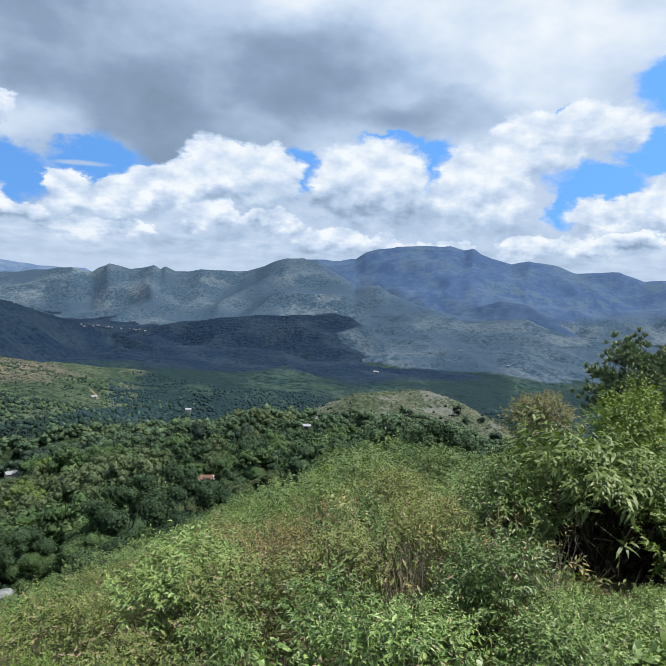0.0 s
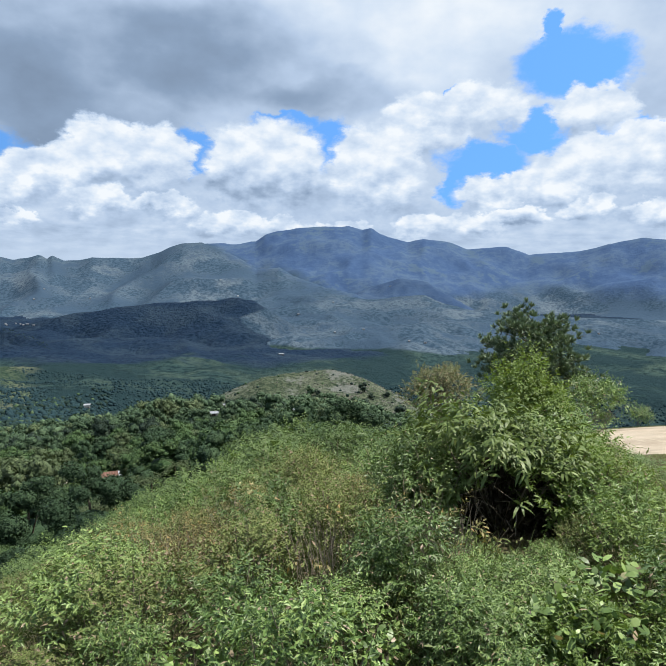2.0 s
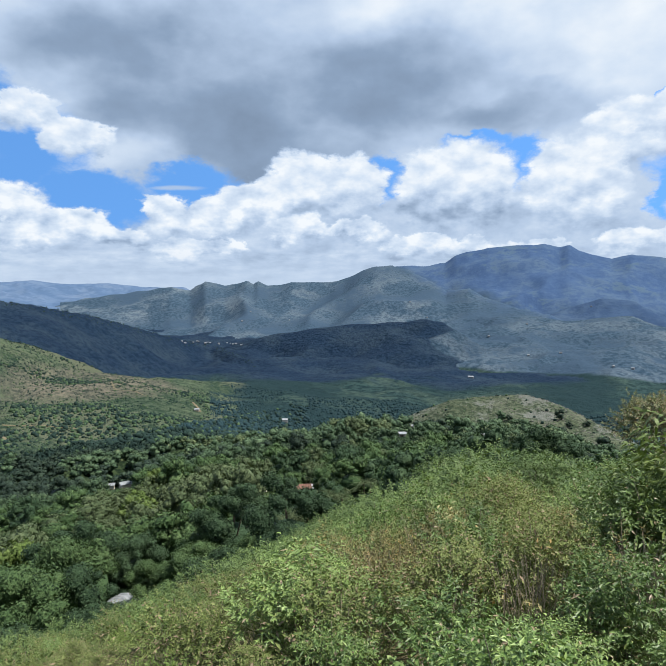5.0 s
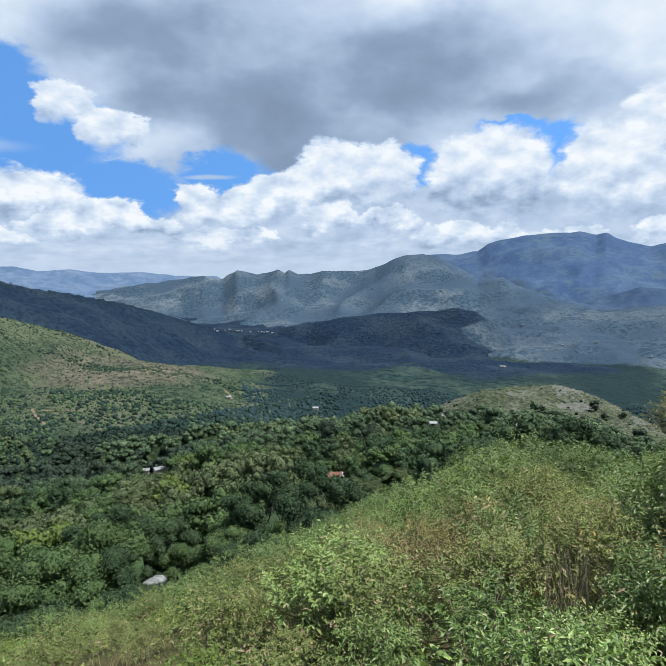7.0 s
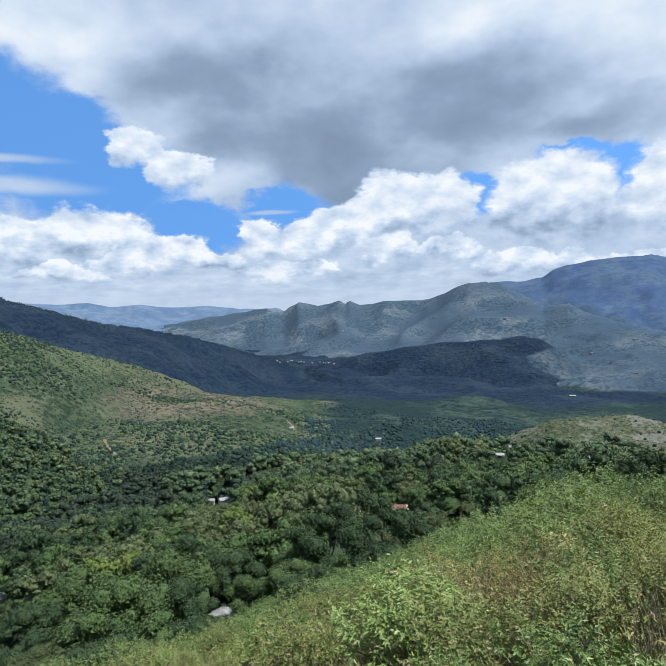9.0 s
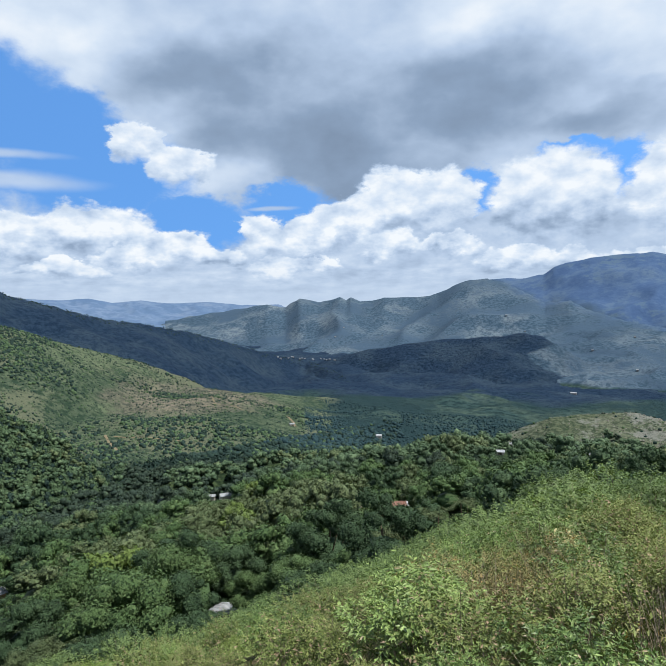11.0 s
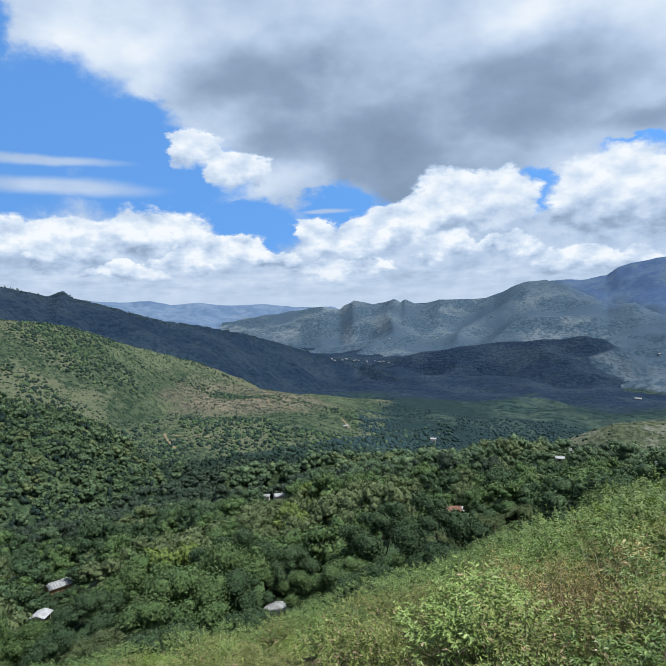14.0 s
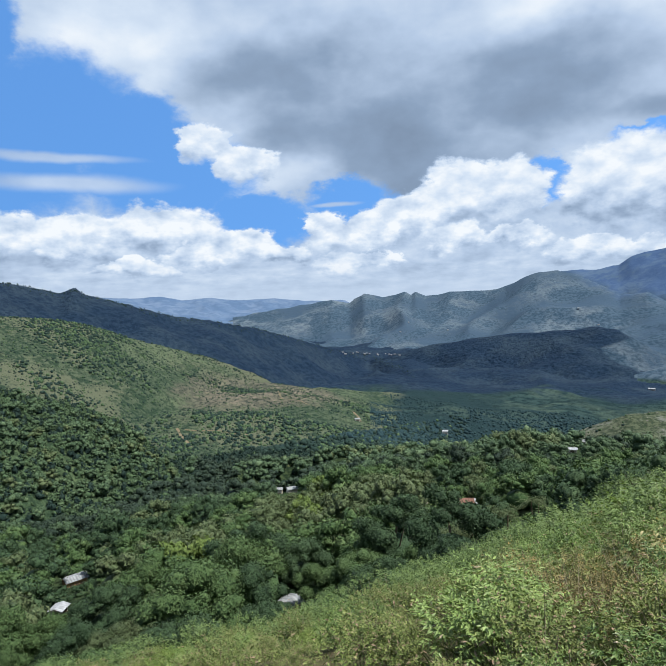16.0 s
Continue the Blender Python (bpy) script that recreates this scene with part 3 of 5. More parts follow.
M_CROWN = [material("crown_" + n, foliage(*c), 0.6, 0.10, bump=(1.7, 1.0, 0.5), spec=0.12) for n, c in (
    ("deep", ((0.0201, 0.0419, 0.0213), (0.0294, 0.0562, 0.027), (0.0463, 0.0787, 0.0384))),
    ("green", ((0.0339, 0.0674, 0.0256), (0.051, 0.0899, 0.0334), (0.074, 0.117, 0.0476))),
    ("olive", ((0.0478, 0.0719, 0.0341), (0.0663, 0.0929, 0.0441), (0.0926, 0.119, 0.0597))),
    # next two hold distance haze in their colour, the dark one gully shade too
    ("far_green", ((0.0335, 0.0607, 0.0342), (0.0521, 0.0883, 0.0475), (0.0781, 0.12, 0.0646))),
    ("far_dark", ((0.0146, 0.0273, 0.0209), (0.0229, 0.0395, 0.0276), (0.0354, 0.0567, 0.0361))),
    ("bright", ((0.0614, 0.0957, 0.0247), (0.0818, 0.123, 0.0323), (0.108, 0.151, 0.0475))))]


def join(pieces):
    """Joins (verts, faces) pairs into one."""
    vs, fs, n = [], [], 0
    for v, f in pieces:
        vs.append(v)
        fs.append(f + n)
        n += len(v)
    return np.concatenate(vs), np.concatenate(fs)


def unit(v):
    return v / np.maximum(np.linalg.norm(v, axis=-1, keepdims=True), 1e-9)


def leaf_blades(rng, base, along, length, width, fold=0.18, droop=0.15, wide_at=0.42, facing=(0, 0, 1.0), loose=0.6):
    """Folded pointed leaves, their upper sides turned about towards facing: four corners and two triangles each."""
    n = len(base)
    along = unit(along)
    side = unit(np.cross(along, unit(rng.normal(size=(n, 3)) * loose + facing)))
    up = np.cross(side, along)
    length, width = np.broadcast_to(length, (n,))[:, None], np.broadcast_to(width, (n,))[:, None]
    middle = base + along * length * wide_at + up * fold * width - np.array([0, 0, 1.0]) * droop * length * wide_at * 0.85
    tip = base + along * length - np.array([0, 0, 1.0]) * droop * length
    v = np.stack([base, middle + side * width / 2, tip, middle - side * width / 2], 1).reshape(-1, 3)
    k = np.arange(n)[:, None] * 4
    return v, np.concatenate([k + [0, 1, 2], k + [0, 2, 3]], 1).reshape(-1, 3)


def leaf_chips(rng, base, along, length, width, facing, loose):
    """Single three-cornered leaf clusters for crowns that stay far off."""
    n = len(base)
    along = unit(along)
    side = unit(np.cross(along, unit(rng.normal(size=(n, 3)) * loose + facing)))
    length, width = length[:, None], width[:, None]
    v = np.stack([base - along * length * 0.4, base + along * length * 0.35 + side * width * 0.6, base + along * length * 0.5 - side * width * 0.5], 1)
    return v.reshape(-1, 3), np.arange(n * 3).reshape(-1, 3)


def slim_leaves(rng, base, along, length, width, droop=0.2, facing=(0, 0, 1.0), loose=0.6):
    """Narrow leaves of one triangle each, for bushes some way off."""
    n = len(base)
    along = unit(along)
    side = unit(np.cross(along, unit(rng.normal(size=(n, 3)) * loose + facing)))
    length, width = length[:, None], width[:, None]
    v = np.stack([base - side * width * 0.5, base + along * length * 0.35 + side * width * 0.6, base + along * length - np.array([0, 0, 1.0]) * droop * length], 1)
    return v.reshape(-1, 3), np.arange(n * 3).reshape(-1, 3)


def broad_leaves(rng, base, along, length, width, droop=0.2, facing=(0, 0, 1.0), loose=0.6):
    """Rounded pointed leaves that bend along their length: six corners and four triangles each."""
    n = len(base)
    along = unit(along)
    side = unit(np.cross(along, unit(rng.normal(size=(n, 3)) * loose + facing)))
    length, width = np.broadcast_to(length, (n,))[:, None], np.broadcast_to(width, (n,))[:, None]
    down = np.array([0, 0, -1.0]) * droop * length
    rows = [base]
    for t, w in ((0.28, 0.46), (0.66, 0.42)):
        c = base + along * length * t + down * t * t
        rows += [c + side * width * w, c - side * width * w]
    rows.append(base + along * length + down)
    k = np.arange(n)[:, None] * 6
    f = np.concatenate([k + [0, 1, 2], k + [1, 3, 2], k + [2, 3, 4], k + [3, 5, 4]], 1).reshape(-1, 3)
    return np.stack(rows, 1).reshape(-1, 3), f


def tube(points, radii, sides=5):
    """A tapering stem through the points, in triangles."""
    points = np.asarray(points, float)
    ways = np.gradient(points, axis=0)
    ways = unit(ways)
    ref = np.array([0.31, 0.87, 0.38])
    a = unit(np.cross(ways, ref))
    b = np.cross(ways, a)
    ang = np.arange(sides) * 2 * np.pi / sides
    v = points[:, None] + np.asarray(radii)[:, None, None] * (a[:, None] * np.cos(ang)[None, :, None] + b[:, None] * np.sin(ang)[None, :, None])
    f = []
    for i in range(len(points) - 1):
        for j in range(sides):
            p, q = i * sides + j, i * sides + (j + 1) % sides
            f += [(p, q, q + sides), (p, q + sides, p + sides)]
    return v.reshape(-1, 3), np.array(f)


def ball(rng, centre, radius, squash=0.8, rough=0.25, fine=1):
    """A rough low lump."""
    bm = bmesh.new()
    bmesh.ops.create_icosphere(bm, subdivisions=fine, radius=1.0)
    v = np.array([p.co for p in bm.verts])
    f = np.array([[p.index for p in t.verts] for t in bm.faces])
    bm.free()
    v = v * (1 + rough * rng.uniform(-1, 1, (len(v), 1))) * (radius, radius, radius * squash)
    return v + centre, f


def thing(name, label, category, group="", at_pose=None):
    ob = tagged(new(name), label, category, group)
    ob.empty_display_size = 0.3
    if at_pose is not None:
        ob.matrix_basis = at_pose
    return ob


def copy_at(ob, m):
    """A copy of a thing at the pose m, whatever the size of the first one."""
    s = ob.matrix_basis.to_scale()
    return copy_thing(ob, m @ Matrix.Diagonal((1 / s.x, 1 / s.y, 1 / s.z, 1)))


def sprigs(rng, foot, axis, per, length, leaf, blades, droop):
    """Leafy shoots: per leaves set round each axis, smaller towards its tip."""
    n = len(foot)
    axis = unit(axis)
    u = unit(np.cross(axis, rng.normal(size=(n, 3))))
    w = np.cross(axis, u)
    t = (np.arange(per) + 0.5)[None, :] / per + rng.uniform(-0.3, 0.3, (n, per)) / per
    roll = np.arange(per)[None, :] * 2.4 + rng.uniform(0, 6.28, (n, 1)) + rng.normal(size=(n, per)) * 0.3
    round_ = u[:, None] * np.cos(roll)[..., None] + w[:, None] * np.sin(roll)[..., None]
    base = foot[:, None] + axis[:, None] * (t * length * rng.uniform(0.7, 1.3, (n, 1)))[..., None]
    way = axis[:, None] * (0.35 + 0.6 * t)[..., None] + round_ * 0.85
    size = leaf[0] * rng.uniform(0.65, 1.25, (n, per)) * (1.1 - 0.45 * t)
    base, way, size = base.reshape(-1, 3), way.reshape(-1, 3), size.ravel()
    base[:, 2] = np.abs(base[:, 2])
    facing = np.repeat(axis, per, 0) * 0.6 + (0, 0, 0.6)
    return base, blades(rng, base, way, size, size * leaf[1], droop=droop, facing=facing, loose=0.35)


def shrub(name, label, seed, mat, height, spread, leaf, n_leaves, n_stems=9, upright=0.6, droop=0.2, stem=0.008, stem_mat=None, round_leaf=False, lumps=9, per=11, single=False, shell=0.3):
    """A bush on the ground: bare stems, and leafy shoots heaped into an uneven dome."""
    rng = np.random.default_rng(seed)
    root = thing(name, label, "shrub", "bushes on the slope")
    a, r = rng.uniform(0, 2 * np.pi, lumps), 0.66 * spread * np.sqrt((np.arange(lumps) + 0.2) / lumps)
    centre = np.stack([r * np.cos(a), r * np.sin(a), height * (0.22 + 0.48 * (1 - (r / spread) ** 2) * rng.uniform(0.7, 1.15, lumps))], 1)
    wide_, high = spread * rng.uniform(0.26, 0.46, lumps), height * rng.uniform(0.20, 0.34, lumps)
    stems = []
    for k in range(n_stems):
        j = rng.integers(lumps)
        top = centre[j] + unit(rng.normal(size=3) + (0, 0, 0.7)) * (wide_[j], wide_[j], high[j])
        foot = np.array([0.12 * top[0], 0.12 * top[1], -0.15])
        bend = (foot + top) / 2 + rng.normal(size=3) * 0.07 * height
        stems.append(tube([foot, bend, top], [stem, stem * 0.7, stem * 0.3], 3))
    mesh_object("branchwork", *join(stems), stem_mat or M_TWIG, parent=root)
    n = max(1, n_leaves // per)
    which = rng.choice(lumps, n, p=wide_ ** 2 / np.sum(wide_ ** 2))
    out = unit(rng.normal(size=(n, 3)) + (0, 0, 0.4))
    foot = centre[which] + out * np.stack([wide_[which], wide_[which], high[which]], 1) * rng.uniform(shell, 1.0, (n, 1)) ** 0.6
    foot[:, 2] = np.maximum(foot[:, 2], 0.02)
    axis = out * (1, 1, 0.6) + np.array([0, 0, upright]) + rng.normal(size=(n, 3)) * 0.35
    blades = slim_leaves if single else broad_leaves if round_leaf else leaf_blades
    leaves = sprigs(rng, foot, axis, per, leaf[0] * per * 0.24, leaf, blades, droop)[1]
    mesh_object("foliage", *leaves, mat, False, parent=root)
    return root


EDGE = [(-45, -15.2), (-40, -15), (-33, -14.2), (-27, -12.8), (-20, -14), (-16.5, -14.5), (-13.4, -14.4), (-9.4, -13.2), (-5.4, -13.4), (-3.3, -14.2), (0, -16.2),
        (5.4, -19), (9, -20.6), (15, -22.3), (21, -24), (27.5, -26.2), (31, -26.7), (45, -27.3), (60, -27.5)]


def room_above(az, d, z):
    """How tall a plant may grow at a place before it would rise over the brow of the slope."""
    return EYE + d * math.tan(radians(np.interp(az, [e[0] for e in EDGE], [e[1] for e in EDGE]))) - z


SHRUBS = {
    "lush": [shrub("shrub", "leafy green bush with long pointed leaves", 11 + k, M_LEAF_LUSH, 0.8, 0.5, (0.052, 0.33), 3100, 9, 0.45, 0.3) for k in range(4)],
    "light": [shrub("shrub", "yellow-green bush with small leaves on thin stems", 21 + k, M_LEAF_LIGHT, 0.85, 0.55, (0.043, 0.38), 3600, 10, 0.7) for k in range(4)],
    "dry": [shrub("shrub", "half-dry brownish bush with bare twigs", 31 + k, M_LEAF_DRY, 0.6, 0.5, (0.034, 0.26), 2200, 40, stem=0.004) for k in range(3)],
    "fresh": [shrub("shrub", "bright yellow-green leafy bush", 41 + k, M_LEAF_FRESH, 0.7, 0.5, (0.045, 0.38), 2900, 8) for k in range(2)],
    "dome": [shrub("shrub", "tall domed green bush with fine upright foliage", 51 + k, M_LEAF_DOME, 2.1, 1.35, (0.10, 0.46), 5200, 14, 0.35, 0.25, 0.012, lumps=16, per=9, single=True, shell=0.62) for k in range(4)],
}
NATURAL = {"dome": 2.35, "light": 0.95, "lush": 0.9, "dry": 0.68, "fresh": 0.8}
rng = np.random.default_rng(7)


def spread_out(rng, count, d0, d1, gap, gap_far, tries=6000):
    """Places on the slope that keep their distance from one another and from the path."""
    spots = []
    for _ in range(tries):
        a, d = rng.uniform(-46, 60), math.exp(rng.uniform(math.log(d0), math.log(d1)))
        x, y = -d * math.sin(radians(a)), d * math.cos(radians(a))
        if a < -31.5 and 9.6 < d < 18.3 or (abs(a + 26) < 6 and 3.9 < d < 6.0):
            continue
        apart = gap + gap_far * d
        if all((x - s[0]) ** 2 + (y - s[1]) ** 2 > apart ** 2 for s in spots):
            spots.append((x, y, a, d))
        if len(spots) >= count:
            break
    return spots


placed = set()
# Patches of dry growth on the slope: azimuth, distance, reach.
DRY = [(4.5, 5.2, 0.75), (7.0, 4.4, 0.4), (-10.0, 7.2, 0.85), (-12.8, 6.2, 0.5), (28.8, 3.3, 0.35), (36.0, 3.8, 0.3), (-14.0, 4.2, 0.3)]


def dry_ground(x, y):
    """How dry the growth is at a place, from 0 to 1."""
    spots_ = [(at(a, 0, d), r) for a, d, r in DRY]
    edge = 1 + 0.5 * bumps(np.asarray(x), np.asarray(y), 0.9, 77, 3)
    return sum(np.exp(-((x - p.x) ** 2 + (y - p.y) ** 2) / (r * r * edge)) for p, r in spots_).clip(0, 1)



def mouth_room(a, d, z):
    """Keeps the plants before the large bush low."""
    if a < -31 and d < 10.2:
        return EYE + d * math.tan(radians(np.interp(a, [-38, -36.4, -32], [-18.0, -15.2, -13.3]))) - z
    return EYE + d * math.tan(radians(-24.3)) - z if -33 < a < -19.5 and d < 4.9 else 9.0


def plant(kind, x, y, z, want, tall):
    ob = SHRUBS[kind][rng.integers(len(SHRUBS[kind]))]
    s = min(want, tall) / NATURAL[kind]
    wide_ = max(s * rng.uniform(0.95, 1.3), 0.5 * want / NATURAL[kind])
    m = pose(x, y, z - 0.03, 0, 0, rng.uniform(0, 360)) @ Matrix.Diagonal((wide_, wide_, s, 1))
    if ob.name in placed:
        copy_at(ob, m)
    else:
        placed.add(ob.name)
        ob.matrix_basis = m


for x, y, a, d in spread_out(rng, 235, 2.2, 11, 0.40, 0.042):
    z = ground_z(x, y)
    tall = min(room_above(a, d, z) * rng.uniform(0.35, 1.0), mouth_room(a, d, z))
    if tall < 0.2:
        continue
    u = rng.uniform()
    if dry_ground(x, y) > 0.6:
        kind = "dry" if u < 0.6 else "light"
    elif a < -31:
        kind = "lush" if u < 0.4 else "fresh" if u < 0.8 else "light"
    elif a < -11:
        kind = "lush" if u < 0.85 else "light"
    elif a < 14:
        kind = "lush" if u < 0.4 else "dry" if u < 0.5 else "light"
    else:
        kind = "light" if u < 0.6 else "fresh" if u < 0.85 else "lush"
    plant(kind, x, y, z, NATURAL[kind] * rng.uniform(0.6, 1.1) * min(1.0, 0.55 + d * 0.1), tall)
for x, y, a, d in spread_out(rng, 165, 8.0, 30, 0.8, 0.045):
    z = ground_z(x, y)
    tall = room_above(a, d, z) * rng.uniform(0.45, 1.0)
    if tall < 0.4:
        continue
    kind = "dome" if rng.uniform() < 0.8 else "light" if rng.uniform() < 0.6 else "fresh"
    plant(kind, x, y, z, (NATURAL["dome"] if kind == "dome" else 1.5) * rng.uniform(0.65, 1.1), tall)
# tall bushes along the brow
for a, d, want in ((-6.0, 14.5, 2.9), (-9.6, 13.0, 2.4), (-14.0, 12.0, 2.0), (-2.4, 13.5, 2.2), (1.2, 12.0, 2.0), (4.6, 11.0, 1.9), (8.4, 11.5, 1.9), (12.0, 10.5, 1.6), (16.2, 11.0, 1.6),
                   (20.0, 10.0, 1.5), (24.5, 10.5, 1.4), (29.0, 10.0, 1.3), (33.5, 10.0, 1.3), (38.0, 9.5, 1.3), (44.0, 9.5, 1.3), (50.0, 9.5, 1.3), (-17.5, 10.0, 1.8), (6.6, 8.0, 1.2), (-4.0, 9.0, 1.3)):
    p = at(a, -20, d)
    z = ground_z(p.x, p.y)
    plant("dome", p.x, p.y, z, want, max(0.5, room_above(a, d, z) * rng.uniform(0.95, 1.08)))
# neighbours of the large bush, and low growth along the edge of the sandy path
for kind, a, d, want in (("lush", 13.0, 3.7, 0.75), ("lush", 11.6, 3.9, 0.65), ("lush", -18.6, 5.0, 0.95), ("fresh", -33.2, 5.3, 0.95), ("light", -35.5, 6.2, 1.0), ("fresh", -31.8, 7.0, 1.1), ("light", -21.0, 6.6, 1.1), ("lush", -17.0, 6.2, 1.0),
                         ("lush", -30.5, 4.5, 0.6), ("lush", -22.2, 4.4, 0.6), ("lush", -24.4, 4.3, 0.40), ("lush", -27.2, 4.2, 0.40), ("lush", -29.0, 4.0, 0.42), ("lush", -20.6, 4.2, 0.55), ("lush", -25.8, 3.7, 0.42), ("lush", -31.2, 3.6, 0.45), ("lush", -23.0, 3.5, 0.45),
                         ("lush", -21.0, 3.3, 0.6), ("lush", -24.0, 3.1, 0.6), ("lush", -27.0, 3.2, 0.6), ("lush", -29.5, 3.1, 0.6), ("lush", -18.0, 3.4, 0.7), ("lush", -25.6, 2.7, 0.5), ("lush", -22.3, 2.7, 0.5), ("lush", -20.4, 5.6, 0.95), ("fresh", -31.6, 5.7, 0.95), ("lush", -29.6, 6.4, 1.05), ("fresh", -25.0, 6.8, 1.2), ("lush", -36.5, 4.6, 0.8), ("lush", -39.5, 5.6, 0.9), ("light", -30.2, 9.6, 0.8), ("light", -30.4, 11.5, 0.8), ("fresh", -31.6, 8.6, 0.75), ("light", -33.2, 8.5, 0.6), ("lush", -34.8, 8.3, 0.5), ("light", -36.4, 8.2, 0.45), ("lush", -38.4, 8.2, 0.4),
                         ("light", -32.6, 10.1, 0.4), ("lush", -33.8, 9.9, 0.35), ("light", -35.2, 10.0, 0.35), ("lush", -36.8, 9.9, 0.3), ("light", -38.5, 9.9, 0.3), ("lush", -32.0, 7.5, 1.1), ("light", -33.5, 7.2, 1.0), ("lush", -35.0, 6.8, 0.95), ("lush", -30.4, 7.8, 1.2), ("light", -36.6, 6.2, 0.8), ("lush", -33.0, 6.0, 0.9), ("lush", -31.5, 6.4, 1.0), ("light", -34.6, 5.4, 0.8), ("lush", -29.2, 8.4, 1.2), ("light", -34.4, 7.9, 0.9),
                         ("light", -34.0, 18.8, 0.6), ("lush", -36.5, 18.8, 0.7), ("light", -40.0, 18.8, 0.7)):
    p = at(a, -20, d)
    plant(kind, p.x, p.y, ground_z(p.x, p.y), want, max(0.2, mouth_room(a, d, ground_z(p.x, p.y))))
for set_ in SHRUBS.values():
    for ob in set_:
        if ob.name not in placed:
            p = at(20, -20, 8)
            ob.matrix_basis = pose(p.x, p.y, ground_z(p.x, p.y))


def scatter(rng, n, az0, az1, d0, d1):
    a, d = np.radians(rng.uniform(az0, az1, n)), np.exp(rng.uniform(math.log(d0), math.log(d1), n))
    x, y = -d * np.sin(a), d * np.cos(a)
    return x, y, land(x, y)[0], np.degrees(a), d


# grass and low herbs
x, y, z, a, d = scatter(rng, 52000, -46, 60, 2.1, 14)
on_path = (a < -31.5) & (d > 9.9) & (d < 18.2)
patch = bumps(x, y, 2.2, 31, 3)
cap = EYE + d * np.tan(np.radians(np.interp(a, [e[0] for e in EDGE], [e[1] for e in EDGE]))) - z
ok = ~on_path & (cap > 0.1) & (patch > rng.uniform(-0.15, 0.45, len(x))) & ~((np.abs(a + 26) < 8) & (d > 4.3) & (d < 6.2))
x, y, z, d, patch, cap, a = (q[ok] for q in (x, y, z, d, patch, cap, a))
n = len(x)
base = np.stack([x, y, z - 0.02], 1)
long_ = np.minimum(rng.uniform(0.2, 0.5, n), cap * 0.8)
way = rng.normal(size=(n, 3)) * 0.62 + (0, 0, 0.9)
grass = leaf_blades(rng, base, way, long_, 0.0035 + 0.0007 * d, 0.1, 0.3, 0.35)
tagged(mesh_object("tall_grass", *grass, M_GRASS, False), "tall green and straw-coloured grass on the slope", "grass", kind="stuff")
x, y, z, a, d = scatter(rng, 90000, -16, 40, 2.6, 9)
cap = EYE + d * np.tan(np.radians(np.interp(a, [e[0] for e in EDGE], [e[1] for e in EDGE]))) - z
ok = (dry_ground(x, y) > rng.uniform(0.5, 1.5, len(x))) & (cap > 0.1)
x, y, z, d, cap = (q[ok] for q in (x, y, z, d, cap))
n = len(x)
straw = leaf_blades(rng, np.stack([x, y, z - 0.02], 1), rng.normal(size=(n, 3)) * 0.6 + (0, 0, 1.0), np.minimum(rng.uniform(0.15, 0.42, n), cap), 0.004 + 0.0006 * d, 0.1, 0.25, 0.5)
tagged(mesh_object("dry_grass", *straw, M_STRAW, False), "patches of dry brown grass on the slope", "grass", kind="stuff")
n = 34000
x, y, z, a, d = scatter(rng, n, -46, 60, 1.6, 30)
cap = EYE + d * np.tan(np.radians(np.interp(a, [e[0] for e in EDGE], [e[1] for e in EDGE]))) - z
ok = ~((a < -31.5) & (d > 9.9) & (d < 18.2)) & (cap > 0.1) & (bumps(x, y, 1.6, 33, 3) > rng.uniform(-0.2, 0.3, n)) & ~((np.abs(a + 26) < 8) & (d > 4.3) & (d < 6.2))
x, y, z, d, cap = (q[ok] for q in (x, y, z, d, cap))
n = len(x)
base = np.stack([x, y, z + np.minimum(rng.uniform(0.02, 0.32, n), cap)], 1)
size = rng.uniform(0.025, 0.05, n) * (1 + 0.06 * d)
herbs = leaf_blades(rng, base, rng.normal(size=(n, 3)) + (0, 0, 0.5), size, size * 0.4)
tagged(mesh_object("low_herbs", *herbs, M_LEAF_LIGHT, False), "low leafy herbs between the bushes", "herbs", kind="stuff")

